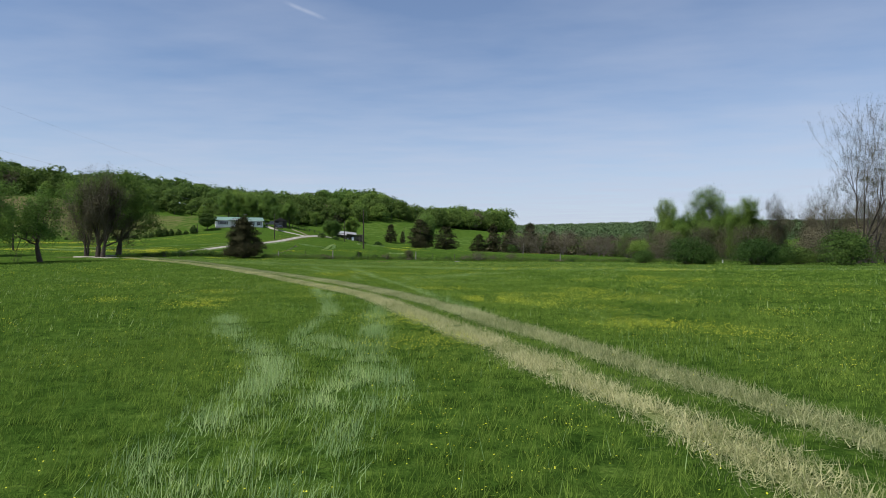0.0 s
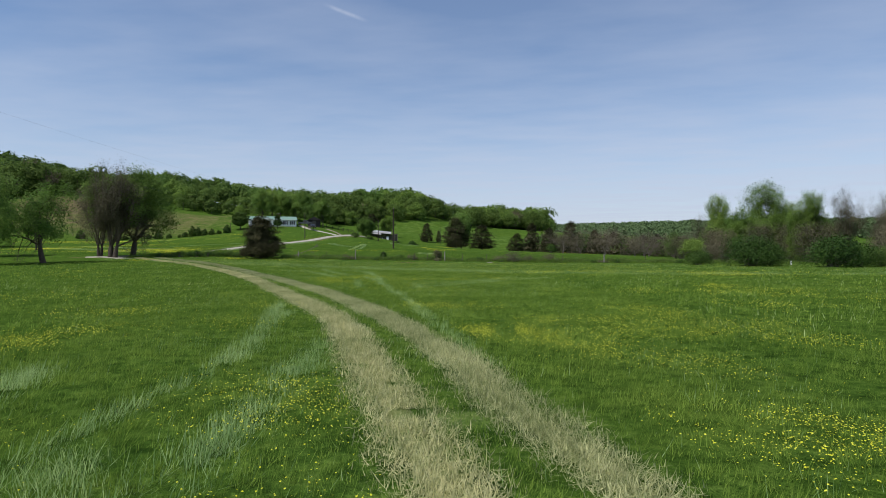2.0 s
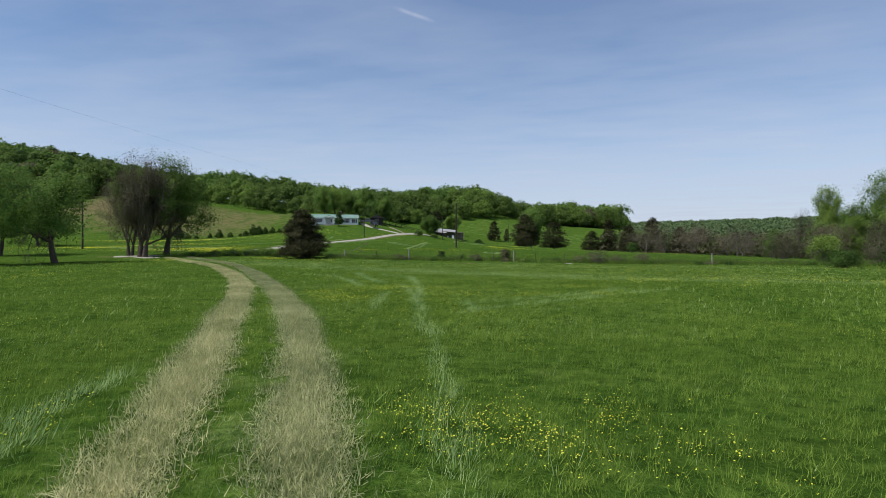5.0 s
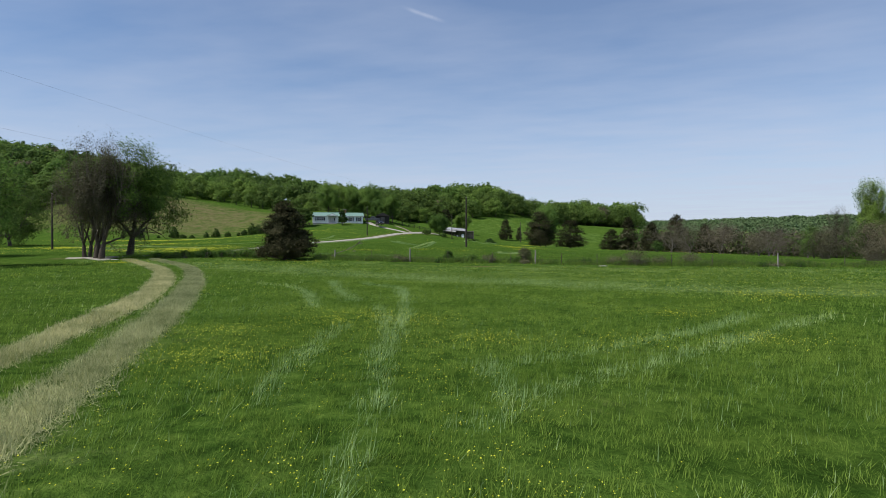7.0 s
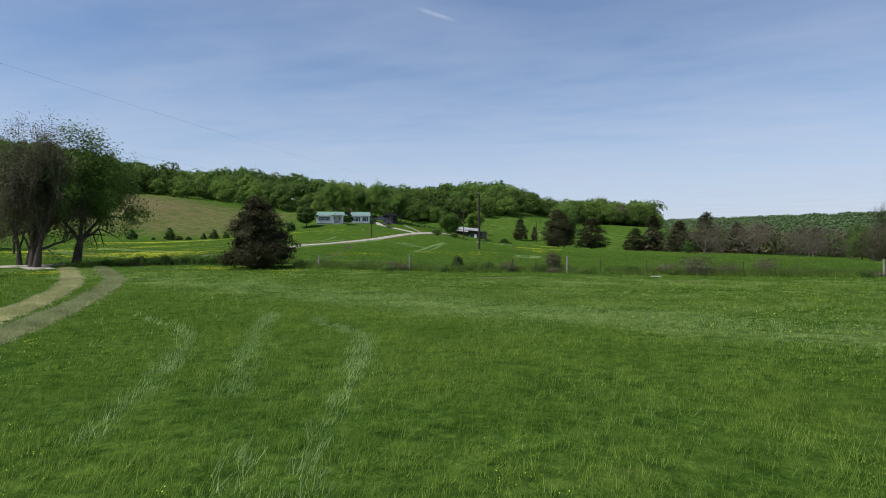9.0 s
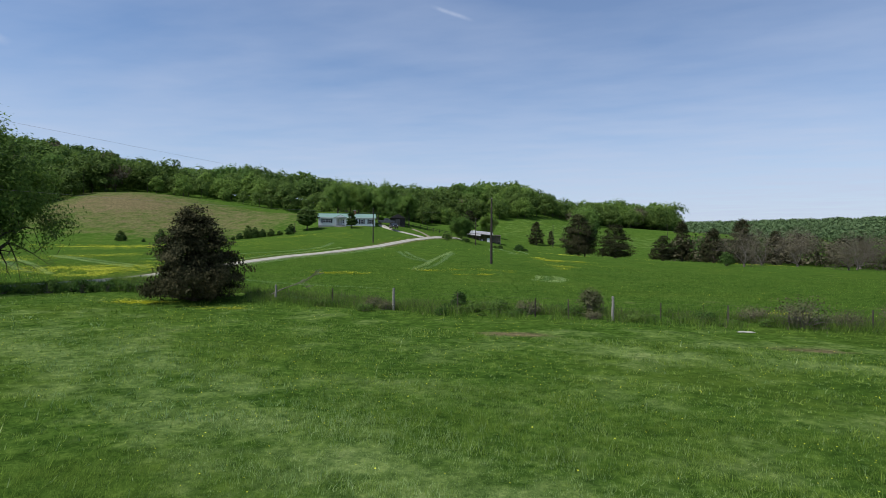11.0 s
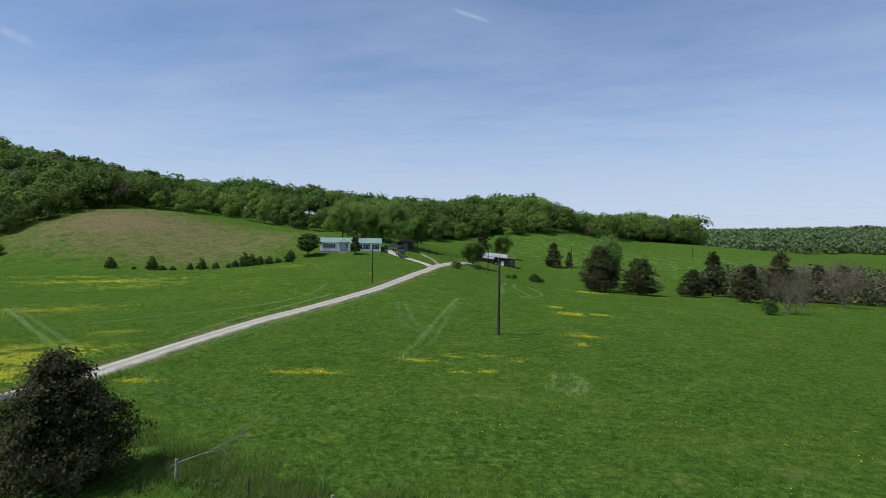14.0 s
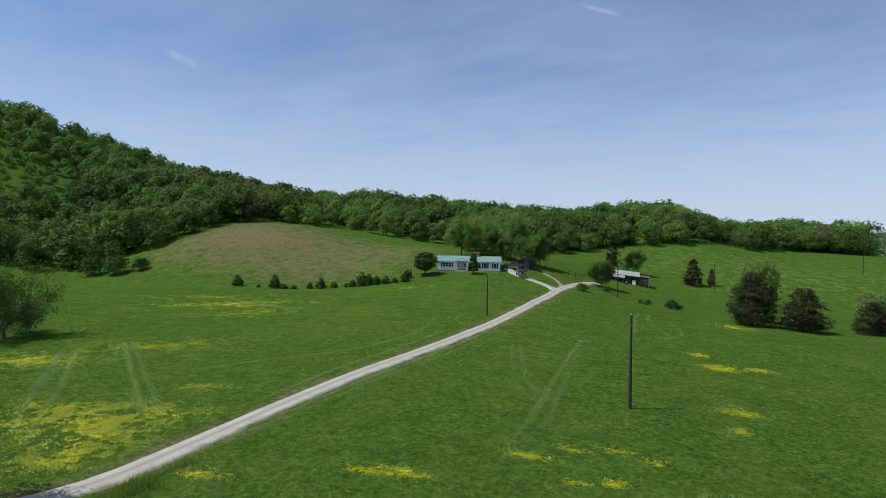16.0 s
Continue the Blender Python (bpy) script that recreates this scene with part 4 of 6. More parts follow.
plant(make_cedar("yard_evergreen", 53, 5.2, 1.9, "small dark evergreen in the front yard", 110, 50, 0.13, "leaf_dark", 0.6, 0.18, "tree"), -83.6, 225.0)
plant(make_cedar("yard_cedar", 54, 9.8, 3.0, "dark upright tree behind the barn", 150, 44, 0.13, "cedar", 0.35, 0.3, "tree"), -61.6, 284)
pale_tree = plant(make_tree("tree", 55, 6.4, 3.0, 0.14, "leaf_light", "small pale green tree by the barn lane", 22, 0.4, 0.12), -55.6, 248.5)
pale_tree.scale = (1.12, 1.12, 1.12)
again(pale_tree, -16.4, 228, 1.1, 1.75, 1.12, label="pale yellow-green tree behind the pasture cedars")
again(cedar_b, -38.2, 299, 1.0, 0.98, 1.12, label="dark tree in the field below the barn")

# hedge of small evergreens along the fence below the hill field
hedge = plant(make_cedar("hedge_bush", 61, 2.9, 1.75, "small dark evergreen in the field hedge", 70, 40, 0.13, "leaf_dark", 0.5, 0.03, "bush"), -139.5, 196.2)
for x, y, s, k in ((-133, 197.4, 0.4, 0.8), (-128.4, 198.5, 1.0, 1.2), (-125.6, 199, 0.75, 0.6), (-123, 199.8, 0.6, 0.6), (-119.5, 202, 0.6, 1.0), (-116.8, 203, 0.95, 1.0), (-113.5, 204.6, 0.7, 0.8), (-109, 206.6, 0.7, 0.9), (-107, 207.4, 1.0, 1.25), (-105.4, 208.4, 0.95, 1.1),
                    (-103.6, 209.4, 0.8, 1.0), (-101.6, 210.4, 0.9, 0.8), (-99.4, 211.6, 0.7, 0.7), (-97.2, 213, 0.95, 0.8), (-99.2, 217.4, 0.9, 0.95), (-110.6, 205.8, 0.5, 0.8)):
    again(hedge, x, y, x * 7.0, s, k)
fieldbush = plant(make_bush("bush", 62, 2.0, 1.6, "leaf_dark", "low dark bush in the pasture", 50, 30, 0.12), -35.2, 234.0)
again(fieldbush, -33.8, 235.2, 1.0, 0.7, 0.8)
again(fieldbush, -40.6, 232.6, 2.0, 0.6, 1.0)
again(fieldbush, -42.4, 233.6, 2.4, 0.5, 0.9)
again(fieldbush, -56.4, 231.5, 3.0, 1.1, 0.8)
again(fieldbush, -53.4, 243.5, 3.0, 0.9, 0.7)
again(fieldbush, -196, 199, 0.4, 2.6, 1.0, label="grey-green bush at the foot of the wooded hill")
again(fieldbush, -190, 203, 1.4, 1.8, 1.0)
again(fieldbush, -205, 196, 2.4, 2.4, 1.2)
again(fieldbush, 12.5, 189, 2.4, 1.0, 1.2)


# ---- woods ----
WOOD_EDGE = np.array([(-420, 105), (-270, 158), (-222, 186), (-208, 212), (-201, 242), (-192, 262), (-166, 284), (-140, 292), (-116, 312), (-100, 337), (-84, 372), (-50, 404), (-14, 476), (20, 500), (60, 560)], float)


def beyond_edge(x, y):
    """How far past the wood's edge a place lies (negative: in the open)."""
    best, side = np.full(x.shape, 1e18), np.zeros(x.shape)
    for a, b in zip(WOOD_EDGE[:-1], WOOD_EDGE[1:]):
        d = b - a
        t = np.clip(((x - a[0]) * d[0] + (y - a[1]) * d[1]) / (d @ d), 0, 1)
        q = (x - a[0] - t * d[0]) ** 2 + (y - a[1] - t * d[1]) ** 2
        s = np.sign(d[0] * (y - a[1]) - d[1] * (x - a[0]))
        m = q < best
        best, side = np.where(m, q, best), np.where(m, s, side)
    return np.sqrt(best) * side


def scatter_crowns(name, label, spots, heights, kinds, mat_of, rng, trunks=True):
    """Many crowns in one sheet of leaves."""
    by_mat = {}
    for (x, y, z), h, k, mname in zip(spots, heights, rng.integers(0, len(kinds), len(spots)), mat_of):
        v, f = kinds[k]
        a = rng.uniform(0, 6.28)
        c, s = math.cos(a) * h, math.sin(a) * h
        w = np.column_stack([v[:, 0] * c - v[:, 1] * s, v[:, 0] * s + v[:, 1] * c, v[:, 2] * h]) + (x, y, z)
        by_mat.setdefault(mname, []).append(w)
    for mname, vs in by_mat.items():
        v = np.vstack(vs)
        me = array_mesh(name, v, np.arange(len(v)).reshape(-1, 3))
        tagged(mesh_part(name, me, mname), label, "woods", kind="stuff")


def build_woods():
    rng = np.random.default_rng(71)
    x, y = np.meshgrid(np.arange(-460, 170, 7.2), np.arange(140, 680, 7.2))
    x = (x + rng.uniform(-3.1, 3.1, x.shape)).ravel()
    y = (y + rng.uniform(-3.1, 3.1, y.shape)).ravel()
    d = beyond_edge(x, y)
    keep = (d > 2) & (d < np.where(x < -260, 200, 130)) & (x + 0.4 * y > -340)
    keep &= x < -16 + 0.084 * y + 6
    keep &= ~((d > 120) & (rng.random(d.shape) < 0.4))
    x, y, d = x[keep], y[keep], d[keep]
    z = land(x, y)
    h = rng.uniform(8.6, 15.4, x.shape) * np.where(d < 9, rng.uniform(0.55, 0.9, x.shape), 1.0) * (0.85 + 0.3 * value_noise(x, y, 45, 9))
    near_edge = np.clip((60 - d) / 30, 0, 1)
    h = h * (1 - 0.24 * near_edge * np.exp(-((x + 175) / 55) ** 4)) * (1 + 0.35 * ((d < 16) & (x < -192)))
    h = h * (1 - 0.15 * np.exp(-((x + 45) / 28) ** 2)) * (1 - 0.08 * np.exp(-((x + 76) / 26) ** 2)) * (1.02 + 0.24 * np.clip((x + 140) / 30, 0, 1) + (0.10 + 0.5 * (rng.random(x.shape) - 0.5)) * np.clip((x + 60) / 40, 0, 1)) * (1 - 0.55 * np.clip((-258 - x) / 45, 0, 1) * np.clip((262 - y) / 40, 0, 1))
    kinds = [blob_leaves(np.random.default_rng(80 + k), 1.0, rng.uniform(0.38, 0.5), rng.uniform(0.0, 0.08), 9, 120, 0.034) for k in range(8)]
    coarse = [blob_leaves(np.random.default_rng(180 + k), 1.0, rng.uniform(0.38, 0.5), rng.uniform(0.1, 0.3), 8, 54, 0.050) for k in range(6)]
    tone = value_noise(x, y, 30, 12) * 0.6 + rng.random(x.shape) * 0.4
    mats = np.where(tone > 0.56, "leaf_light", np.where(tone > 0.32, "woods", "leaf_dark"))
    # shade on the left wood edge is painted in with darker leaves
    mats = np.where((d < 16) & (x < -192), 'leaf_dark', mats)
    bud = rng.random(x.shape) < 0.015
    mats = np.where(bud, "bud", mats)
    front = d < 30
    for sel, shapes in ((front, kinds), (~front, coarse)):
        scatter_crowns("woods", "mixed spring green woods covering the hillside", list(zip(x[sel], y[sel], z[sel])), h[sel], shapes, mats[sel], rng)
    n = d < 14
    segs = [((a, b, c - 0.3), 0.16, (a + 0.3, b, c + e * 0.6), 0.07) for a, b, c, e in zip(x[n], y[n], z[n], h[n])]
    v, f = tubes(segs, 5)
    tagged(mesh_part("wood_trunks", array_mesh("wood_trunks", v, f), "bark"), "grey trunks along the edge of the woods", "woods", kind="stuff")
    # far hills, their haze carried by the pale leaf colour
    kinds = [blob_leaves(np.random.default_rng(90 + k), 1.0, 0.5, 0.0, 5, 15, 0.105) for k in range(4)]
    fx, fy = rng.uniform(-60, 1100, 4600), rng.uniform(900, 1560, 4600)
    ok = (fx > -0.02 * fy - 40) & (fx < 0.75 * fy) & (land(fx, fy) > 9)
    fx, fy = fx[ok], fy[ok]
    scatter_crowns("far_woods", "green woods on the distant hills with haze in their leaf colour", list(zip(fx, fy, land(fx, fy) - 1)), rng.uniform(12, 19, fx.shape), kinds, np.full(fx.shape, "far"), rng)
    # creek-side brush between the nearer trees
    kinds = [blob_leaves(np.random.default_rng(95 + k), 1.0, 0.6, 0.0, 6, 36, 0.048) for k in range(4)]
    bx, by = rng.uniform(8, 120, 900), rng.uniform(225, 300, 900)
    ok = (by > 226 + 0.25 * np.abs(bx - 20)) & (rng.random(900) < 0.6)
    bx, by = bx[ok], by[ok]
    tone = rng.random(bx.shape)
    scatter_crowns("creek_brush", "tangled brown and green brush along the creek", list(zip(bx, by, land(bx, by) - 0.3)), rng.uniform(4.5, 8.5, bx.shape), kinds, np.where(tone < 0.62, "bud", np.where(tone < 0.8, "leaf_light", "leaf_dark")), rng)


build_woods()


# ---- meadow ----
FLIGHT = spline([(-1.3, 2), (-0.5, 9), (-1, 16.5), (-3.5, 29), (-6.6, 45), (-9.2, 60), (-10, 68)], 3.0)


def blades(name, x, y, height, width, lean, mat, label, seed, bend=None, lift=-0.02):
    """Single blades of grass at places of the plan, one object of them all."""
    rng = np.random.default_rng(seed)
    n = len(x)
    a = rng.uniform(0, 6.28, n)
    w = width * rng.uniform(0.6, 1.3, n) / 2
    h = height * rng.uniform(0.6, 1.3, n)
    l = h * lean * rng.uniform(0.2, 1.6, n)
    b = rng.uniform(0, 6.28, n) if bend is None else bend + rng.normal(0, 0.55, n)
    z = land(x, y) + lift
    v = np.empty((n, 3, 3), np.float32)
    v[:, 0] = np.column_stack([x - np.cos(a) * w, y - np.sin(a) * w, z])
    v[:, 1] = np.column_stack([x + np.cos(a) * w, y + np.sin(a) * w, z])
    v[:, 2] = np.column_stack([x + np.cos(b) * l, y + np.sin(b) * l, z + np.sqrt(np.maximum(h * h - l * l, (0.18 * h) ** 2))])
    me = array_mesh(name, v.reshape(-1, 3), np.arange(3 * n).reshape(-1, 3))
    return tagged(mesh_part(name, me, mat), label, "grass", kind="stuff")


def sample(rng, n, x0, x1, y0, y1):
    return rng.uniform(x0, x1, n), rng.uniform(y0, y1, n)


def wheel(x, y):
    return np.minimum(away(x, y, TRACK_L), away(x, y, TRACK_R))


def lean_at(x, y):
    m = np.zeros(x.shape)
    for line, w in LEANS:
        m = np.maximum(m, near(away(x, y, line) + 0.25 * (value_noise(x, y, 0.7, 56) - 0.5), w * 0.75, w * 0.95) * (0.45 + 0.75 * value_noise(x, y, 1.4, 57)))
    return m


def build_meadow():
    rng = np.random.default_rng(101)
    zones = [("near", 640, 0, 8.5, 0.0078, 0.165), ("mid", 120, 8.5, 24, 0.021, 0.18), ("wide", 20, 24, 62, 0.052, 0.18)]
    for zone, density, d0, d1, width, tall in zones:
        x0, x1, y0, y1 = -12 - d1, 2 + d1, 3.2, 74 + d1 * 0.5
        x1, y1 = min(x1, 48), min(y1, 92)
        x0 = max(x0, -52)
        k = 12 if zone == "near" else 8
        n = int(density * (x1 - x0) * (y1 - y0) / k)
        x, y = sample(rng, n, x0, x1, y0, y1)
        d = away(x, y, FLIGHT)
        d_in = d + (value_noise(x, y, 2.2, 51) - 0.5 + rng.normal(0, 0.25, len(x))) * (2.5 if d0 < 10 else 6)
        d_out = d + (value_noise(x, y, 2.2, 51) - 0.5 + rng.normal(0, 0.25, len(x))) * (2.5 if d1 < 10 else 6)
        ok = ((d_in >= d0) | (d0 == 0)) & (d_out < d1)
        x, y = x[ok], y[ok]
        lean_to = np.repeat(rng.normal(0.9, 1.1, len(x)), k)
        grown = np.repeat(rng.uniform(0.6, 1.35, len(x)), k)
        spread = 0.05 if zone == "near" else width * 2.2
        x = np.repeat(x, k) + rng.normal(0, spread, len(x) * k)
        y = np.repeat(y, k) + rng.normal(0, spread, len(y) * k)
        d = away(x, y, FLIGHT)
        wt = wheel(x, y)
        gone = near(wt + 0.35 * (value_noise(x, y, 0.6, 52) - 0.5), 0.50, 0.35)
        middle = 0.3 * near(np.abs(wt - 0.85), 0.35, 0.3) * (wt < 1.2)
        mown = np.maximum(1.15 * mown_field(x, y), 0.5 * near(away(x, y, MOWN), 3.0, 2.5))
        rows = mower_rows(x, y)
        road = (away(x, y, ROAD) < 2.0) | (rng.random(len(x)) < 1.1 * bare_soil(x, y) * (value_noise(x, y, 0.5, 69) > 0.35))
        r = rng.random(len(x))
        lm = lean_at(x, y)
        straw = (r < gone * 0.95) & ~road
        cut = ~straw & (r < gone * 0.95 + mown * 0.75) & ~road
        pale = ~straw & ~cut & (rng.random(len(x)) < np.maximum(lm * (0.6 if zone == 'near' else 0.4), 0.008 + 0.03 * (value_noise(x, y, 3.0, 21) > 0.66))) & ~road
        green = ~straw & ~cut & ~pale & ~road
        tuft = grown * 0.62 + 0.55 * value_noise(x, y, 0.9, 31) + 0.3 * (value_noise(x, y, 4.5, 32) - 0.5)
        sag = 1 - 0.6 * np.maximum(middle, gone)
        blades("grass", x[green], y[green], (tall * tuft * sag)[green], width, 0.68, "grass", "long green meadow grass", 201, lean_to[green])
        blades("leaning_grass", x[pale], y[pale], (tall * tuft * 1.3)[pale], width * 1.1, 0.72, "pale", "flattened grass with a painted pale sheen where wheels have passed", 202, 1.2)
        blades("cut_grass", x[straw], y[straw], np.full(straw.sum(), 0.09), width * 0.9, 0.97, "straw", "dry straw-coloured grass in the wheel tracks", 203)
        band = near(away(x, y, MOWN), 2.6, 2.0)
        strewn = cut & (rng.random(len(x)) < 0.10 + 0.42 * band + 0.45 * np.clip((0.42 - rows) / 0.2, 0, 1))
        tallrow = cut & ~strewn & (rows > 0.62)
        for sel, mat, words in ((cut & ~strewn & ~tallrow, "mown", "short mown grass along the field edge"), (tallrow, "grass", "uncut ridges of grass between the mower rows"), (strewn, "pale", "pale cuttings strewn on the mown strip")):
            blades("mown_grass", x[sel], y[sel], 0.05 + 0.27 * np.clip(rows[sel] - 0.2, 0, 1), width * 1.15, 0.8, mat, words, 204)
    # grass pressed flat where wheels have bent it, its shine painted as paler blades
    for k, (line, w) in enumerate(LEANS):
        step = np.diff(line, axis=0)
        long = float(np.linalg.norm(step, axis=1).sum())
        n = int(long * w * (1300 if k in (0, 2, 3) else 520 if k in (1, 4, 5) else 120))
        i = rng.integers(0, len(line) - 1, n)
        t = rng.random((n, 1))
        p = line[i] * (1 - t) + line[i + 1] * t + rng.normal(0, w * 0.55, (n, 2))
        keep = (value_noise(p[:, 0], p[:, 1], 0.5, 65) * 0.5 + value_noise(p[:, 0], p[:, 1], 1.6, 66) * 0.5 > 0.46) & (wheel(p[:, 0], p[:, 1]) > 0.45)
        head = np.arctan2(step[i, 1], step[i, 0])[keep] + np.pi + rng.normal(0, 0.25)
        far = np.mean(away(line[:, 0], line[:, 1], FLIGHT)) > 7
        blades("leaning_grass", p[keep, 0], p[keep, 1], 0.14 + 0.12 * value_noise(p[keep, 0], p[keep, 1], 0.8, 67), 0.012 if far else 0.009, 0.88, "pale", "flattened grass with a painted pale sheen where wheels have passed", 210 + k, head)
    # straw lying in the two wheel tracks
    for line, seed in ((TRACK_L, 206), (TRACK_R, 207)):
        n = 230000
        i = (rng.random(n) ** 0.75 * (len(line) - 1)).astype(int)
        i = len(line) - 2 - np.minimum(i, len(line) - 2)
        t = rng.random((n, 1))
        p = line[i] * (1 - t) + line[i + 1] * t
        p = p + (rng.uniform(-0.36, 0.36, (n, 2)) + rng.normal(0, 0.12, (n, 2))) * (0.75 + 0.45 * value_noise(p[:, 0], p[:, 1], 1.2, 58))[:, None]
        p = p[value_noise(p[:, 0], p[:, 1], 0.35, 59) > 0.14]
        far = away(p[:, 0], p[:, 1], FLIGHT) > 9
        for sel, w in ((~far, 0.0105), (far, 0.026)):
            blades("cut_grass", p[sel, 0], p[sel, 1], np.full(sel.sum(), 0.12), w, 0.96, "straw", "dry straw-coloured grass in the wheel tracks", seed, None, 0.02)
    # the pasture beyond the fence, nearest part
    x, y = sample(rng, 150000, -75, 25, 93, 150)
    ok = (away(x, y, ROAD) > 2.1) & (np.hypot(x + 34, y - 93) > 2.4) & (rng.random(len(x)) < np.clip(1.35 - (y - 93) / 50, 0, 1))
    x, y = x[ok], y[ok]
    blades("grass", x, y, 0.17 * (0.6 + 0.7 * value_noise(x, y, 1.5, 33)), 0.05, 0.8, "grass", "green pasture grass beyond the fence", 205)
    # tall rough grass along the fence and on the verge of the road
    fence = spline([(-46, 98), (-38, 96.2), (-30, 94.8), (-21, 93.6), (-9, 93.9), (2, 94.6), (13, 95.8), (24, 96), (40, 98)], 0.6)
    verge = spline([(-51.6, 88.8), (-49.8, 92), (-48.2, 96), (-46.9, 101), (-46.9, 108)], 0.4)
    for line, n, wide, tall, mat, words in ((fence, 60000, 1.3, 0.50, "grass", "rough uncut grass along the fence line"), (fence, 14000, 1.0, 0.62, "bramble", "dry brown stalks along the fence line"),
                                           (fence, 40000, 1.2, 0.48, "leaf", "rough green weeds along the fence line"), (verge, 12000, 0.55, 0.62, "grass", "tall grass on the verge of the gravel road")):
        i = rng.integers(0, len(line) - 1, n)
        p = line[i] + rng.normal(0, wide, (n, 2))
        ok = (np.hypot(p[:, 0] + 34.5, p[:, 1] - 92.6) > 2.6) & (value_noise(p[:, 0], p[:, 1], 1.6, 53) > 0.3) & (away(p[:, 0], p[:, 1], ROAD) > 1.4)
        p = p[ok]
        blades("rough_grass", p[:, 0], p[:, 1], tall * (0.45 + 0.9 * value_noise(p[:, 0], p[:, 1], 1.1, 54)), 0.028, 0.5, mat, words, 208)


def petals(x, y, z, size, rng, tilt=0.35):
    n = len(x)
    c = np.column_stack([x, y, z])
    nrm = rng.normal(0, tilt, (n, 3)) + [0, 0, 1]
    nrm /= np.linalg.norm(nrm, axis=1, keepdims=True)
    u = np.cross(nrm, rng.normal(0, 1, (n, 3)))
    u /= np.linalg.norm(u, axis=1, keepdims=True)
    w = np.cross(nrm, u)
    s = np.reshape(size * rng.uniform(0.7, 1.3, n), (-1, 1))
    return np.stack([c - u * s, c - w * s, c + u * s, c + w * s], 1).reshape(-1, 3)


BEDS = [(0.8, 19.7), (-0.5, 21.1), (-1.9, 27.6), (3.2, 27.0), (0.6, 23.6), (4.0, 25.1), (0.0, 21.7), (2.2, 23.7), (-3.1, 27.4), (2.4, 21.8), (-6.8, 22.2), (-7.5, 26.6), (2.9, 21.5),
        (-0.9, 21.2), (4.9, 23.6), (5.4, 20.9), (2.6, 14.4), (6.8, 17.3), (4.3, 12.6), (3.6, 13.8), (-1.4, 12.3), (-9.0, 18.7), (-12.9, 20.7), (-2.1, 11.3), (-9.5, 47.4),
        (0.6, 19.9), (1.3, 18.7), (4.5, 21.7), (5.5, 20.7), (2.2, 14.6), (2.4, 14.0), (2.7, 17.8), (-0.6, 21.5), (3.8, 24.4), (-1.6, 27.3), (-9.6, 19.5), (-9.2, 20.6), (-2.7, 14.7), (-3.3, 16.0), (-10.7, 24.1),
        (-9.8, 46.0), (-6.1, 44.1), (-9.7, 41.4), (-7.7, 46.7), (-1.9, 49.0), (-1.1, 44.9), (-3.6, 44.0), (-11.1, 44.1)]


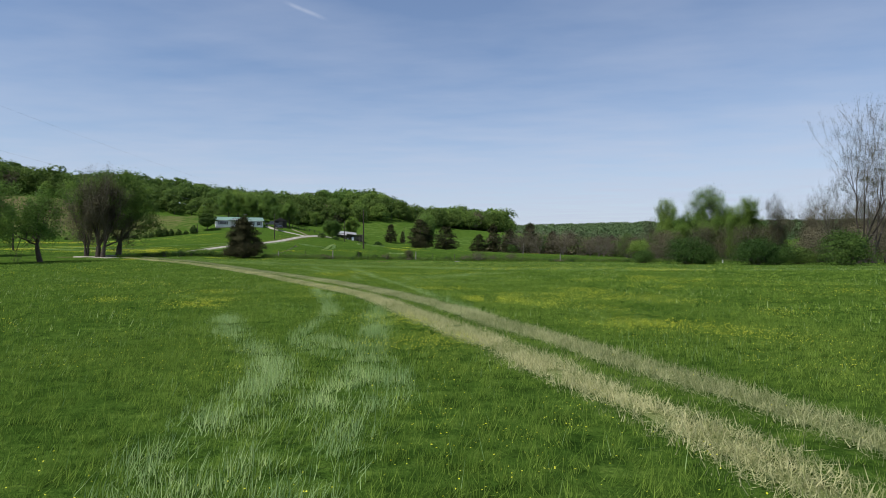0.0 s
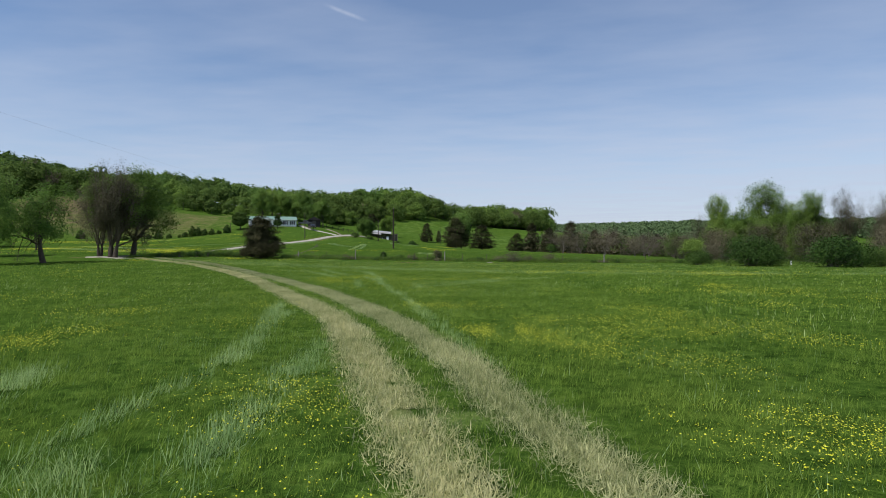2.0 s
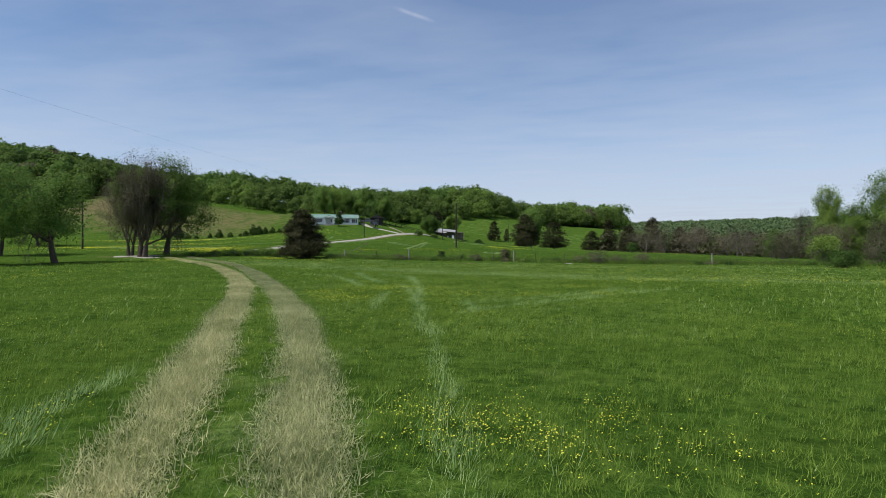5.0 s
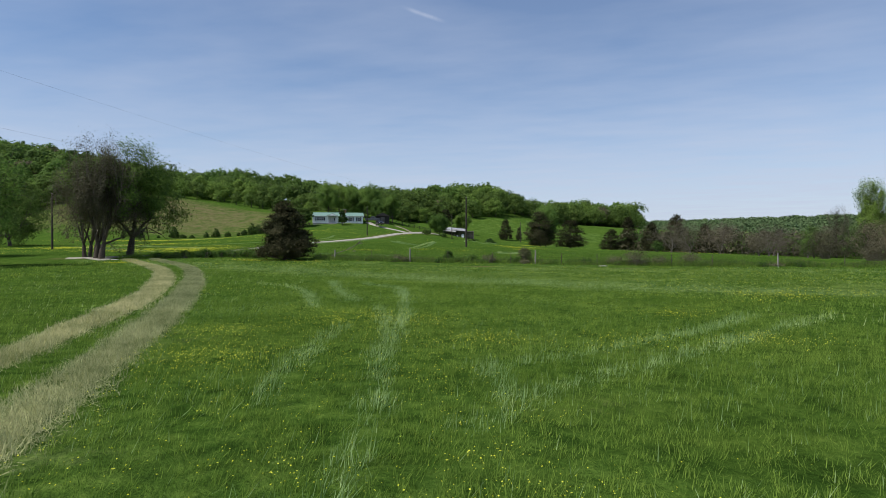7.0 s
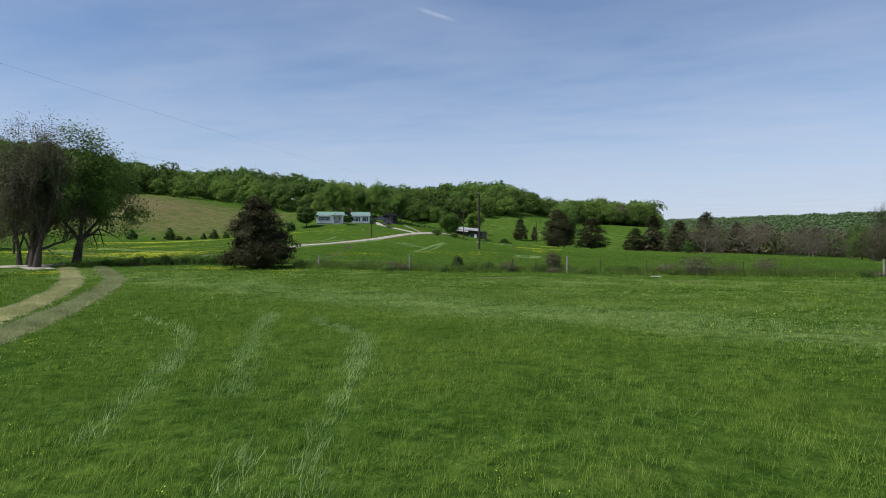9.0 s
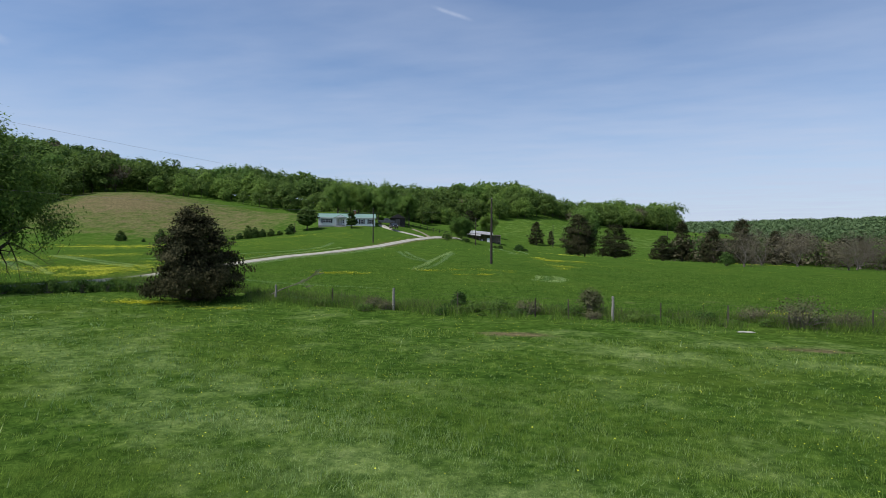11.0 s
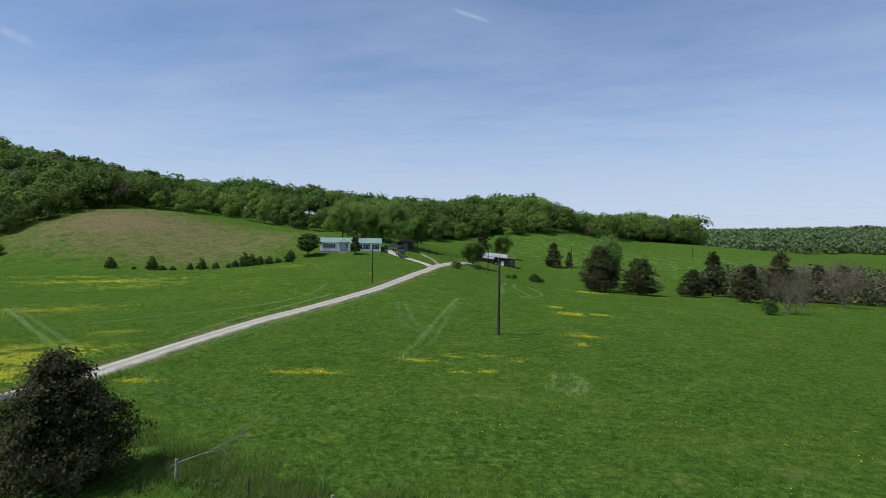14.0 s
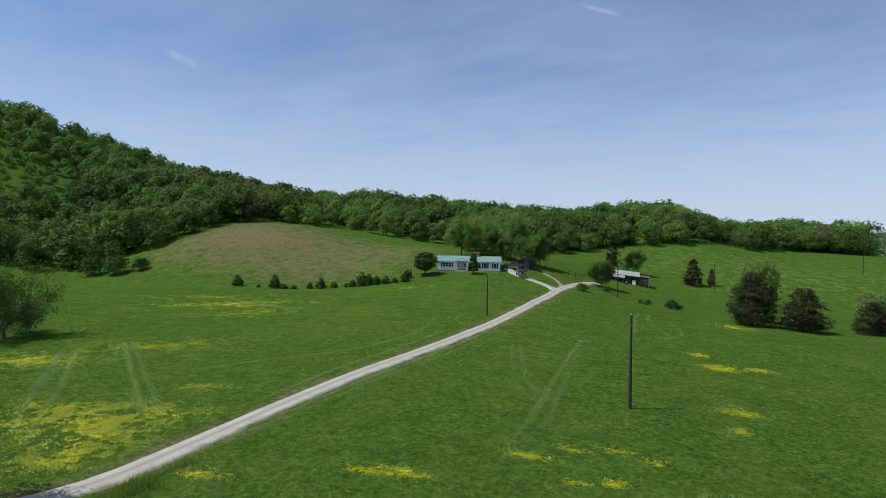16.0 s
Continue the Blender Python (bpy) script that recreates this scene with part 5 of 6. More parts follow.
def build_flowers():
    rng = np.random.default_rng(111)
    vs = []
    for density, d0, d1, size, per in ((13.0, 0, 9, 0.0068, 13), (13.0, 9, 26, 0.0125, 14), (0.9, 26, 60, 0.028, 7)):
        x0, x1, y0, y1 = max(-50, -12 - d1), min(50, 2 + d1), 3.5, min(90, 74 + d1 * 0.4)
        x, y = sample(rng, int(density * (x1 - x0) * (y1 - y0)), x0, x1, y0, y1)
        bed = value_noise(x, y, 9.0, 41) * 0.6 + value_noise(x, y, 2.4, 42) * 0.4
        p = 0.42 * np.clip((bed - 0.53) / 0.2, 0, 1) ** 1.5 + 0.010
        p *= 0.15 + 0.85 * np.clip((x + 2 + 0.30 * y) / 8, 0, 1)
        for bx, by in BEDS:
            p = np.maximum(p, 0.75 * np.exp(-((x - bx) ** 2 + (y - by) ** 2) / 0.7) * (value_noise(x, y, 0.7, 46) > 0.4))
        p *= (1 - 0.8 * lean_at(x, y)) * (0.08 + 0.92 * np.clip((64 - y) / 8, 0, 1))
        ok = rng.random(len(x)) < p
        x, y = x[ok], y[ok]
        many = rng.integers(1, per * 2, len(x))
        wide = np.repeat(0.05 + 0.010 * many, many)
        x = np.repeat(x, many) + rng.normal(0, 1, many.sum()) * wide
        y = np.repeat(y, many) + rng.normal(0, 1, many.sum()) * wide
        d = away(x, y, FLIGHT)
        ok = (d >= d0) & (d < d1) & (wheel(x, y) > 0.7) & (away(x, y, MOWN) > 2.5) & (y < 80) & (y > 3.5) & (rng.random(len(x)) > 0.6 * mown_field(x, y))
        x, y = x[ok], y[ok]
        vs.append(petals(x, y, land(x, y) + rng.uniform(0.20, 0.34, len(x)), size, rng))
    for bx, by in BEDS:
        n = int(rng.integers(420, 820))
        x, y = bx + rng.normal(0, 0.65, n), by + rng.normal(0, 0.6, n)
        ok = (value_noise(x, y, 0.5, 48) > 0.35) & (wheel(x, y) > 0.6)
        x, y = x[ok], y[ok]
        vs.append(petals(x, y, land(x, y) + rng.uniform(0.22, 0.34, len(x)), 0.0085, rng))
    for cx, cy, a, b, r in GOLD:
        a, b = (a * 1.5, b * 1.6) if cx < -52 else (a, b)
        n = int(min(16000, (260 if cy < 150 else 110) * a * b))
        p, q = rng.normal(0, 0.6, n) * a, rng.normal(0, 0.6, n) * b
        c, s = math.cos(r), math.sin(r)
        x, y = cx + p * c - q * s, cy + p * s + q * c
        ok = value_noise(x, y, 1.3, 43) * 0.5 + value_noise(x, y, 0.45, 47) * 0.5 > (0.45 if a < 7.5 else 0.6)
        x, y = x[ok], y[ok]
        ok = away(x, y, ROAD) > 2.2
        x, y = x[ok], y[ok]
        vs.append(petals(x, y, land(x, y) + rng.uniform(0.05, 0.15, len(x)), 0.030 if cy < 150 else 0.05, rng, 0.12))
    # small flowers left standing on the mown strip
    x, y = sample(rng, 9000, -40, 30, 60, 91)
    ok = (rng.random(len(x)) < mown_field(x, y) * (0.25 + 0.75 * (value_noise(x, y, 4.0, 68) > 0.55)))
    x, y = x[ok], y[ok]
    vs.append(petals(x, y, land(x, y) + rng.uniform(0.08, 0.2, len(x)), 0.016, rng))
    # a thin sprinkle over the pasture
    x, y = sample(rng, 60000, -110, 25, 95, 215)
    ok = (value_noise(x, y, 11, 44) * 0.6 + value_noise(x, y, 3, 45) * 0.4 > np.where(x < -52, 0.52, 0.60)) & (away(x, y, ROAD) > 2.2) & ((x < -50) | (rng.random(len(x)) < 0.25))
    x, y = x[ok], y[ok]
    vs.append(petals(x, y, land(x, y) + 0.1, 0.036, rng, 0.12))
    v = np.vstack(vs)
    me = array_mesh("buttercups", v, np.arange(len(v)).reshape(-1, 4))
    tagged(mesh_part("buttercups", me, "petal"), "yellow buttercups scattered and bunched in the grass", "flowers", kind="stuff")


build_meadow()
build_flowers()

# faint wheel marks pressed into the far pasture, in the same painted sheen colour
for k, line in enumerate(FIELD_MARKS):
    rng = np.random.default_rng(300 + k)
    n = int(len(line) * (240 if line[0][0] < -50 else 110 if line[0][0] > -20 else 140))
    i = rng.integers(0, len(line) - 1, n)
    t = rng.random((n, 1))
    p = line[i] * (1 - t) + line[i + 1] * t + rng.normal(0, 0.20, (n, 2))
    blades("pressed_grass", p[:, 0], p[:, 1], np.full(n, 0.14), 0.04, 0.85, "pale", "pressed grass of an old wheel mark with a painted pale sheen", 400 + k)

# ---- poles and wires ----
def make_pole(name, height, radius, label, cap=True):
    root = new(name)
    rng = np.random.default_rng(int(height * 10))
    segs, p = [], np.array([0.0, 0, -0.3])
    for s in range(5):
        q = np.array([0, 0, height * (s + 1) / 5])
        segs.append((p, radius * (1.15 - 0.09 * s), q, radius * (1.15 - 0.09 * (s + 1))))
        p = q
    v, f = tubes(segs, 10)
    mesh_part("shaft", array_mesh("shaft", v, f, True), "pole", root)
    if cap:
        bm = bmesh.new()
        bmesh.ops.create_cone(bm, cap_ends=True, segments=10, radius1=radius * 0.8, radius2=radius * 0.25, depth=0.16, matrix=Matrix.Translation((0, 0, height + 0.07)))
        part("insulator", bm, "post", root, "pale insulator on top")
        part("bracket", boxes((-0.06, -radius - 0.06, height - 1.1, 0.06, -radius + 0.04, height - 0.7), bevel=0.01), "steel", root)
    return tagged(root, label, "utility pole")


pole = plant(make_pole("utility_pole", 8.6, 0.15, "dark wooden utility pole alone in the pasture"), -24.3, 137.0)
plant(make_pole("utility_pole", 7.2, 0.12, "slim dark utility pole beside the gravel road"), -56.8, 176.0)
plant(make_pole("utility_pole", 8.0, 0.14, "dark utility pole by the barn lane"), -48.6, 236.5)
plant(make_pole("utility_pole", 8.6, 0.14, "dark utility pole in the field below the barn"), -31.6, 297.5)
plant(make_pole("utility_pole", 8.4, 0.14, "distant utility pole on the far pasture"), 18.0, 396.0)
plant(make_pole("utility_pole", 9.0, 0.15, "dark utility pole behind the bend trees"), -87.9, 114.7)
plant(make_pole("gate_pole", 3.0, 0.09, "short dark post at the yard hedge", False), -97.5, 216.5)


def make_wire(name, a, b, sag, radius, label):
    a, b = Vector(a), Vector(b)
    n = 40
    pts = [np.array(a.lerp(b, t) - Vector((0, 0, sag * 4 * t * (1 - t)))) for t in (i / n for i in range(n + 1))]
    v, f = tubes([(p, radius, q, radius) for p, q in zip(pts[:-1], pts[1:])], 4)
    return tagged(mesh_part(name, array_mesh(name, v, f), "wire"), label, "wire")


top = on_land(-24.3, 137.0, 8.6)
make_wire("power_line", (top.x, top.y, top.z), (-14.2, -20, 8.6), 3.3, 0.0017, "thin overhead power line across the meadow")
make_wire("power_line", (top.x - 0.1, top.y, top.z - 0.9), (-15.6, -20, 7.6), 3.6, 0.0017, "lower overhead cable across the meadow")


# ---- fence along the meadow ----
def make_post(name, h, r, label, seed):
    rng = np.random.default_rng(seed)
    root = new(name)
    p, segs = np.array([0.0, 0, -0.15]), []
    for s in range(3):
        q = np.array([rng.normal(0, 0.012), rng.normal(0, 0.012), h * (s + 1) / 3])
        segs.append((p, r * (1.08 - 0.05 * s), q, r * (1.03 - 0.05 * s)))
        p = q
    segs.append((p, r * 0.9, p + [0, 0, 0.02], r * 0.2))
    v, f = tubes(segs, 9)
    mesh_part("post_shaft", array_mesh("post_shaft", v, f, True), "post", root)
    return tagged(root, label, "fence post", "posts of the meadow fence")


FENCE = spline([(-46, 97), (-38, 95), (-30.1, 93.6), (-21.3, 92.1), (-8.8, 92.3), (2.3, 93.0), (13, 94.2), (24, 95.2), (40, 97)], 1.0)
wood_post = plant(make_post("fence_post", 1.35, 0.075, "grey weathered wooden fence post in rough grass", 1), -21.3, 92.0)
again(wood_post, -8.85, 92.3, 1.0, 1.0, 1.0)
again(wood_post, -30.0, 93.5, 2.0, 0.95, 0.85)
again(wood_post, 12.9, 94.2, 3.0, 1.0, 0.95)
again(wood_post, 25.5, 95.3, 0.5, 1.0, 0.95)


def make_tpost():
    root = new("steel_post")
    part("stake", boxes((-0.006, -0.025, -0.2, 0.006, 0.025, 1.25), (-0.03, 0.02, -0.2, 0.03, 0.03, 1.25)), "steel", root)
    return tagged(root, "thin rusty steel fence stake", "fence post", "stakes of the meadow fence")


stake = plant(make_tpost(), -17.4, 92.0, 0.2)
for x, y in ((-25.6, 92.7), (-13.0, 92.1), (-11.2, 92.2), (-6.4, 92.4), (-3.1, 92.6), (-0.2, 92.8), (3.6, 93.1), (7.2, 93.5), (18.5, 94.7), (-34.0, 94.3), (31, 96)):
    again(stake, x, y, x, 1.0, 0.9)
for h in (0.35, 0.7, 1.05):
    pts = [np.array(on_land(x, y, h + 0.03 * math.sin(x * 1.7))) for x, y in FENCE[::2]]
    v, f = tubes([(p, 0.0022, q, 0.0022) for p, q in zip(pts[:-1], pts[1:])], 3)
    tagged(mesh_part("fence_wire", array_mesh("fence_wire", v, f), "steel"), "sagging rusty barbed wire strand", "wire")

# rough growth in the fence line
plant(make_bush("bush", 501, 1.15, 0.55, "leaf_dark", "small dark evergreen bush in the fence line", 40, 34, 0.05), -17.6, 93.0)
plant(make_bush("dead_bush", 502, 1.5, 0.75, "bramble", "brown dead bush in the fence line", 60, 40, 0.045), -10.1, 94.2)
bramble = plant(make_bush("bramble", 503, 0.8, 0.9, "bramble", "brown tangle of dead brambles by the fence", 50, 16, 0.04), -13.5, 93.2)
green_weed = plant(make_bush("weeds", 504, 0.75, 0.8, "leaf", "knee-high green weeds along the fence", 40, 24, 0.05), -15.2, 93.0)
rng = np.random.default_rng(77)
for k in range(90):
    p = FENCE[int(rng.integers(4, len(FENCE) - 2))] + rng.normal(0, 0.55, 2) + [0, 0.5]
    if math.hypot(p[0] + 34, p[1] - 93.2) > 3.2:
        again(green_weed if rng.random() < 0.8 else bramble, p[0], p[1], rng.uniform(0, 6), rng.uniform(0.4, 0.95), rng.uniform(0.5, 1.0))
dark_bush = plant(make_bush("bramble", 505, 1.5, 1.6, "bramble", "dark leafless bramble heap in the fence line", 110, 10, 0.05), 0.5, 93.2)
again(dark_bush, 5.6, 95.2, 1.0, 0.9, 0.9)
again(dark_bush, 2.6, 93.6, 2.0, 0.8, 0.8)
again(dark_bush, -1.4, 94.8, 3.0, 0.7, 0.8)

plant(tagged(part("marker_post", boxes((-0.06, -0.06, -0.2, 0.06, 0.06, 0.55), bevel=0.02), "trim"), "short white marker post at the meadow edge", "post"), 34.8, 88.7)

# fallen branch, stones, bare soil
rng = np.random.default_rng(78)
segs, _t = grow_branches(rng, 4.2, 1.0, 0.045, levels=3, forks=(2, 2, 3), trunk=0.6, spread=0.45)
v, f = tubes(segs, 5)
branch = mesh_part("fallen_branch", array_mesh("fallen_branch", v, f), "dead")
branch.matrix_basis = Matrix.LocRotScale(on_land(-31.3, 94.6, 0.1), Euler((0.1, 1.05, 0.25)), (1, 1, 1))
tagged(branch, "bare fallen branch propped against the fence", "branch")


def make_rock(name, sx, sy, sz, seed, label):
    bm = bmesh.new()
    bmesh.ops.create_icosphere(bm, subdivisions=3, radius=1.0)
    for w in bm.verts:
        k = 1 + 0.25 * noise.noise(w.co * 1.7 + Vector((seed, 0, 0)))
        w.co = Vector((w.co.x * sx * k, w.co.y * sy * k, w.co.z * sz * k))
    return tagged(part(name, bm, "rock"), label, "rock")


plant(make_rock("rock", 0.55, 0.3, 0.22, 3, "pale limestone rock lying in the grass"), -40.5, 96.2, 0.3, 1, 0.1)
plant(make_rock("rock", 0.4, 0.12, 0.05, 5, "flat pale limestone slab at the fence"), -2.6, 90.6, 0.1, 1, 0.02)

# ---- the house ----
def build_house():
    root = new("house")
    W, D, H, R = 17.0, 8.2, 2.6, 1.25
    pit = 0.9
    part("foundation", boxes((0.05, 0.05, -pit, W - 0.05, D - 0.05, 0.12)), "stone", root)
    # walls with real openings: pieces between windows and doors
    t = 0.18
    ox0, ox1 = 5.2, 8.0                                   # the recessed porch
    wins = [(1.35, 3.75, 0.95, 2.15), (10.2, 11.2, 0.75, 2.1), (12.5, 13.4, 0.75, 2.1), (15.1, 16.0, 0.75, 2.1)]

    def front(name, x0, x1, y, holes):
        bm = bmesh.new()
        x = x0
        for a, b, c, d in holes:
            box(bm, x, y, 0.12, a, y + t, H)
            box(bm, a, y, 0.12, b, y + t, c)
            box(bm, a, y, d, b, y + t, H)
            x = b
        box(bm, x, y, 0.12, x1, y + t, H)
        return part(name, bm, "siding", root)

    front("wall", 0, ox0, 0, [wins[0]])
    front("wall", ox1, W, 0, wins[1:])
    front("wall", ox0 + t, ox1 - t, 1.6, [(5.9, 6.9, 0.13, 2.2), (7.15, 7.65, 0.8, 2.05)])
    part("wall", boxes((ox0, t, 0.12, ox0 + t, 1.6 + t, H)), "siding", root)
    part("wall", boxes((ox1 - t, t, 0.12, ox1, 1.6 + t, H)), "siding", root)
    part("wall", boxes((t, D - t, 0.12, W - t, D, H)), "siding", root)
    for x in (0, W - t):
        bm = prism([(0.0 + t, 0.12), (D, 0.12), (D, H), (D / 2, H + R - 0.12), (t, H)], x, x + t)
        for w in bm.verts:
            w.co = Vector((w.co.y, w.co.x, w.co.z))
        bmesh.ops.recalc_face_normals(bm, faces=bm.faces)
        part("gable_wall", bm, "siding", root)
    # siding laps
    for k in range(12):
        z = 0.3 + k * 0.185
        part("siding_lap", boxes((-0.012, t, z, 0.0, D, z + 0.02)), "trim", root)
    # roof: two slopes with standing seams
    oh = 0.32
    slope = R / (D / 2)
    zr = H + R
    for s in (0, 1):
        ya, yb = (-oh, D / 2) if s == 0 else (D + oh, D / 2)
        za = H - oh * slope
        bm = bmesh.new()
        a = [bm.verts.new(p) for p in ((-oh, ya, za), (W + oh, ya, za), (W + oh, yb, zr), (-oh, yb, zr))]
        b = [bm.verts.new((w.co.x, w.co.y, w.co.z + 0.1)) for w in a]
        bm.faces.new(a[::-1])
        bm.faces.new(b)
        for i in range(4):
            j = (i + 1) % 4
            bm.faces.new((a[i], a[j], b[j], b[i]))
        bmesh.ops.recalc_face_normals(bm, faces=bm.faces)
        slab = part("roof", bm, "roof", root, "green metal roof slope")
        if s == 0:
            bm = bmesh.new()
            for i in range(30):
                x = -oh + 0.3 + i * (W + 2 * oh - 0.6) / 29
                q = [bm.verts.new(p) for p in ((x, ya, za + 0.1), (x + 0.04, ya, za + 0.1), (x + 0.04, yb, zr + 0.1), (x, yb, zr + 0.1))]
                u = [bm.verts.new((w.co.x, w.co.y, w.co.z + 0.04)) for w in q]
                bm.faces.new(u)
                for i2 in range(4):
                    j = (i2 + 1) % 4
                    bm.faces.new((q[i2], q[j], u[j], u[i2]))
            part("roof_seams", bm, "roof", slab)
    part("fascia", boxes((-oh, -oh - 0.03, H - oh * slope - 0.06, W + oh, -oh, H - oh * slope + 0.1)), "trim", root)
    part("ridge_cap", boxes((-oh, D / 2 - 0.14, zr + 0.06, W + oh, D / 2 + 0.14, zr + 0.15), bevel=0.03), "roof", root)
    # small gable over the porch
    gable = prism([(4.7, H - 0.05), (8.5, H - 0.05), (6.6, H + 0.85)], -0.75, 2.2)
    part("porch_gable", gable, "roof", root)
    part("porch_face", prism([(4.95, H - 0.02), (8.25, H - 0.02), (6.6, H + 0.7)], -0.78, -0.752), "trim", root)
    part("porch_floor", boxes((4.9, -1.0, -0.35, 8.3, 1.6, 0.1), bevel=0.02), "stone", root)
    for x in (4.98, 8.1):
        part("porch_post", boxes((x, -0.72, 0.1, x + 0.12, -0.6, H - 0.05), bevel=0.01), "trim", root)
    part("porch_step", boxes((5.8, -1.5, -0.7, 7.2, -1.0, -0.12), bevel=0.02), "stone", root)
    part("porch_rail", boxes((5.1, -0.69, 0.75, 5.85, -0.63, 0.82)), "trim", root)
    part("porch_rail", boxes((7.2, -0.69, 0.75, 8.1, -0.63, 0.82)), "trim", root)
    door = part("door", boxes((5.94, 1.68, 0.14, 6.86, 1.73, 2.17), bevel=0.01), "trim", root, "white panelled front door")
    part("door_handle", boxes((6.72, 1.62, 1.05, 6.78, 1.68, 1.13), bevel=0.01), "steel", door)

    def window(a, b, c, d, y, panes, shutters):
        win = part("window", boxes((a, y + 0.04, c, a + 0.06, y + 0.13, d), (b - 0.06, y + 0.04, c, b, y + 0.13, d), (a + 0.06, y + 0.04, c, b - 0.06, y + 0.13, c + 0.06), (a + 0.06, y + 0.04, d - 0.06, b - 0.06, y + 0.13, d)), "trim", root)
        step = (b - a - 0.12) / panes
        for i in range(panes):
            x = a + 0.06 + i * step
            part("pane", boxes((x + 0.02, y + 0.085, c + 0.06, x + step - 0.02, y + 0.095, d - 0.06)), "glass", win)
            if i:
                part("mullion", boxes((x - 0.03, y + 0.05, c + 0.06, x + 0.02, y + 0.12, d - 0.06)), "trim", win)
        part("transom", boxes((a + 0.06, y + 0.07, (c + d) / 2 - 0.02, b - 0.06, y + 0.083, (c + d) / 2 + 0.02)), "trim", win)
        part("sill", boxes((a - 0.06, y - 0.06, c - 0.07, b + 0.06, y + 0.03, c - 0.005)), "trim", win)
        if shutters:
            for x in (a - 0.42, b + 0.04):
                part("shutter", boxes((x, y - 0.035, c - 0.02, x + 0.38, y - 0.004, d + 0.02)), "shutter", win, "black louvred shutter")

    window(*wins[0], 0, 3, True)
    for w in wins[1:]:
        window(*w, 0, 1, True)
    window(7.15, 7.65, 0.8, 2.05, 1.6, 1, False)
    # added black sheet behind the windows, standing for the unlit rooms
    part("room_shade_sheet", boxes((0.4, 2.2, 0.13, W - 0.4, 2.25, H - 0.05)), "shutter", root)
    part("ceiling_panel", boxes((t, t, H - 0.04, W - t, D - t, H - 0.01)), "trim", root)
    stack = part("chimney", boxes((10.4, D / 2 - 0.5, H + 0.9, 11.3, D / 2 + 0.4, zr + 1.05), bevel=0.02), "brick", root, "red brick chimney")
    part("chimney_cap", boxes((10.32, D / 2 - 0.58, zr + 1.05, 11.38, D / 2 + 0.48, zr + 1.15)), "stone", stack)
    part("gable_vent", boxes((-0.03, D / 2 - 0.25, H + 0.5, -0.004, D / 2 + 0.25, H + 1.0)), "shutter", root)
    base = on_land(-87, 227.5, 0.0)
    root.matrix_basis = Matrix.LocRotScale((-94.4, 224.9, float(land(-87, 227)) + 0.25), Euler((0, 0, radians(24.6))), (1, 1, 1))
    return tagged(root, "white single-storey house with a green metal roof", "house")


build_house()


# ---- sheds and vehicles ----
def tin_roof(x0, x1, y0, y1, z0, z1, sheets, dip=1.0):
    """A thin sheet roof that falls from x0 to x1 and by dip towards y0, with a rib on each joint."""
    bm = bmesh.new()

    def slab(a, b, c, d, lift, thick):
        v = [bm.verts.new((x, y, z0 + (z1 - z0) * (x - x0) / (x1 - x0) + dip * (y - y0) / (y1 - y0) - dip + lift + h)) for h in (0, thick) for x, y in ((a, c), (b, c), (b, d), (a, d))]
        for f in ((3, 2, 1, 0), (4, 5, 6, 7), (0, 1, 5, 4), (1, 2, 6, 5), (2, 3, 7, 6), (3, 0, 4, 7)):
            bm.faces.new([v[i] for i in f])

    slab(x0, x1, y0, y1, 0.0, 0.06)
    for k in range(sheets + 1):
        y = y0 + (y1 - y0 - 0.05) * k / sheets
        slab(x0 + 0.02, x1 - 0.02, y, y + 0.05, 0.062, 0.03)
    return bm


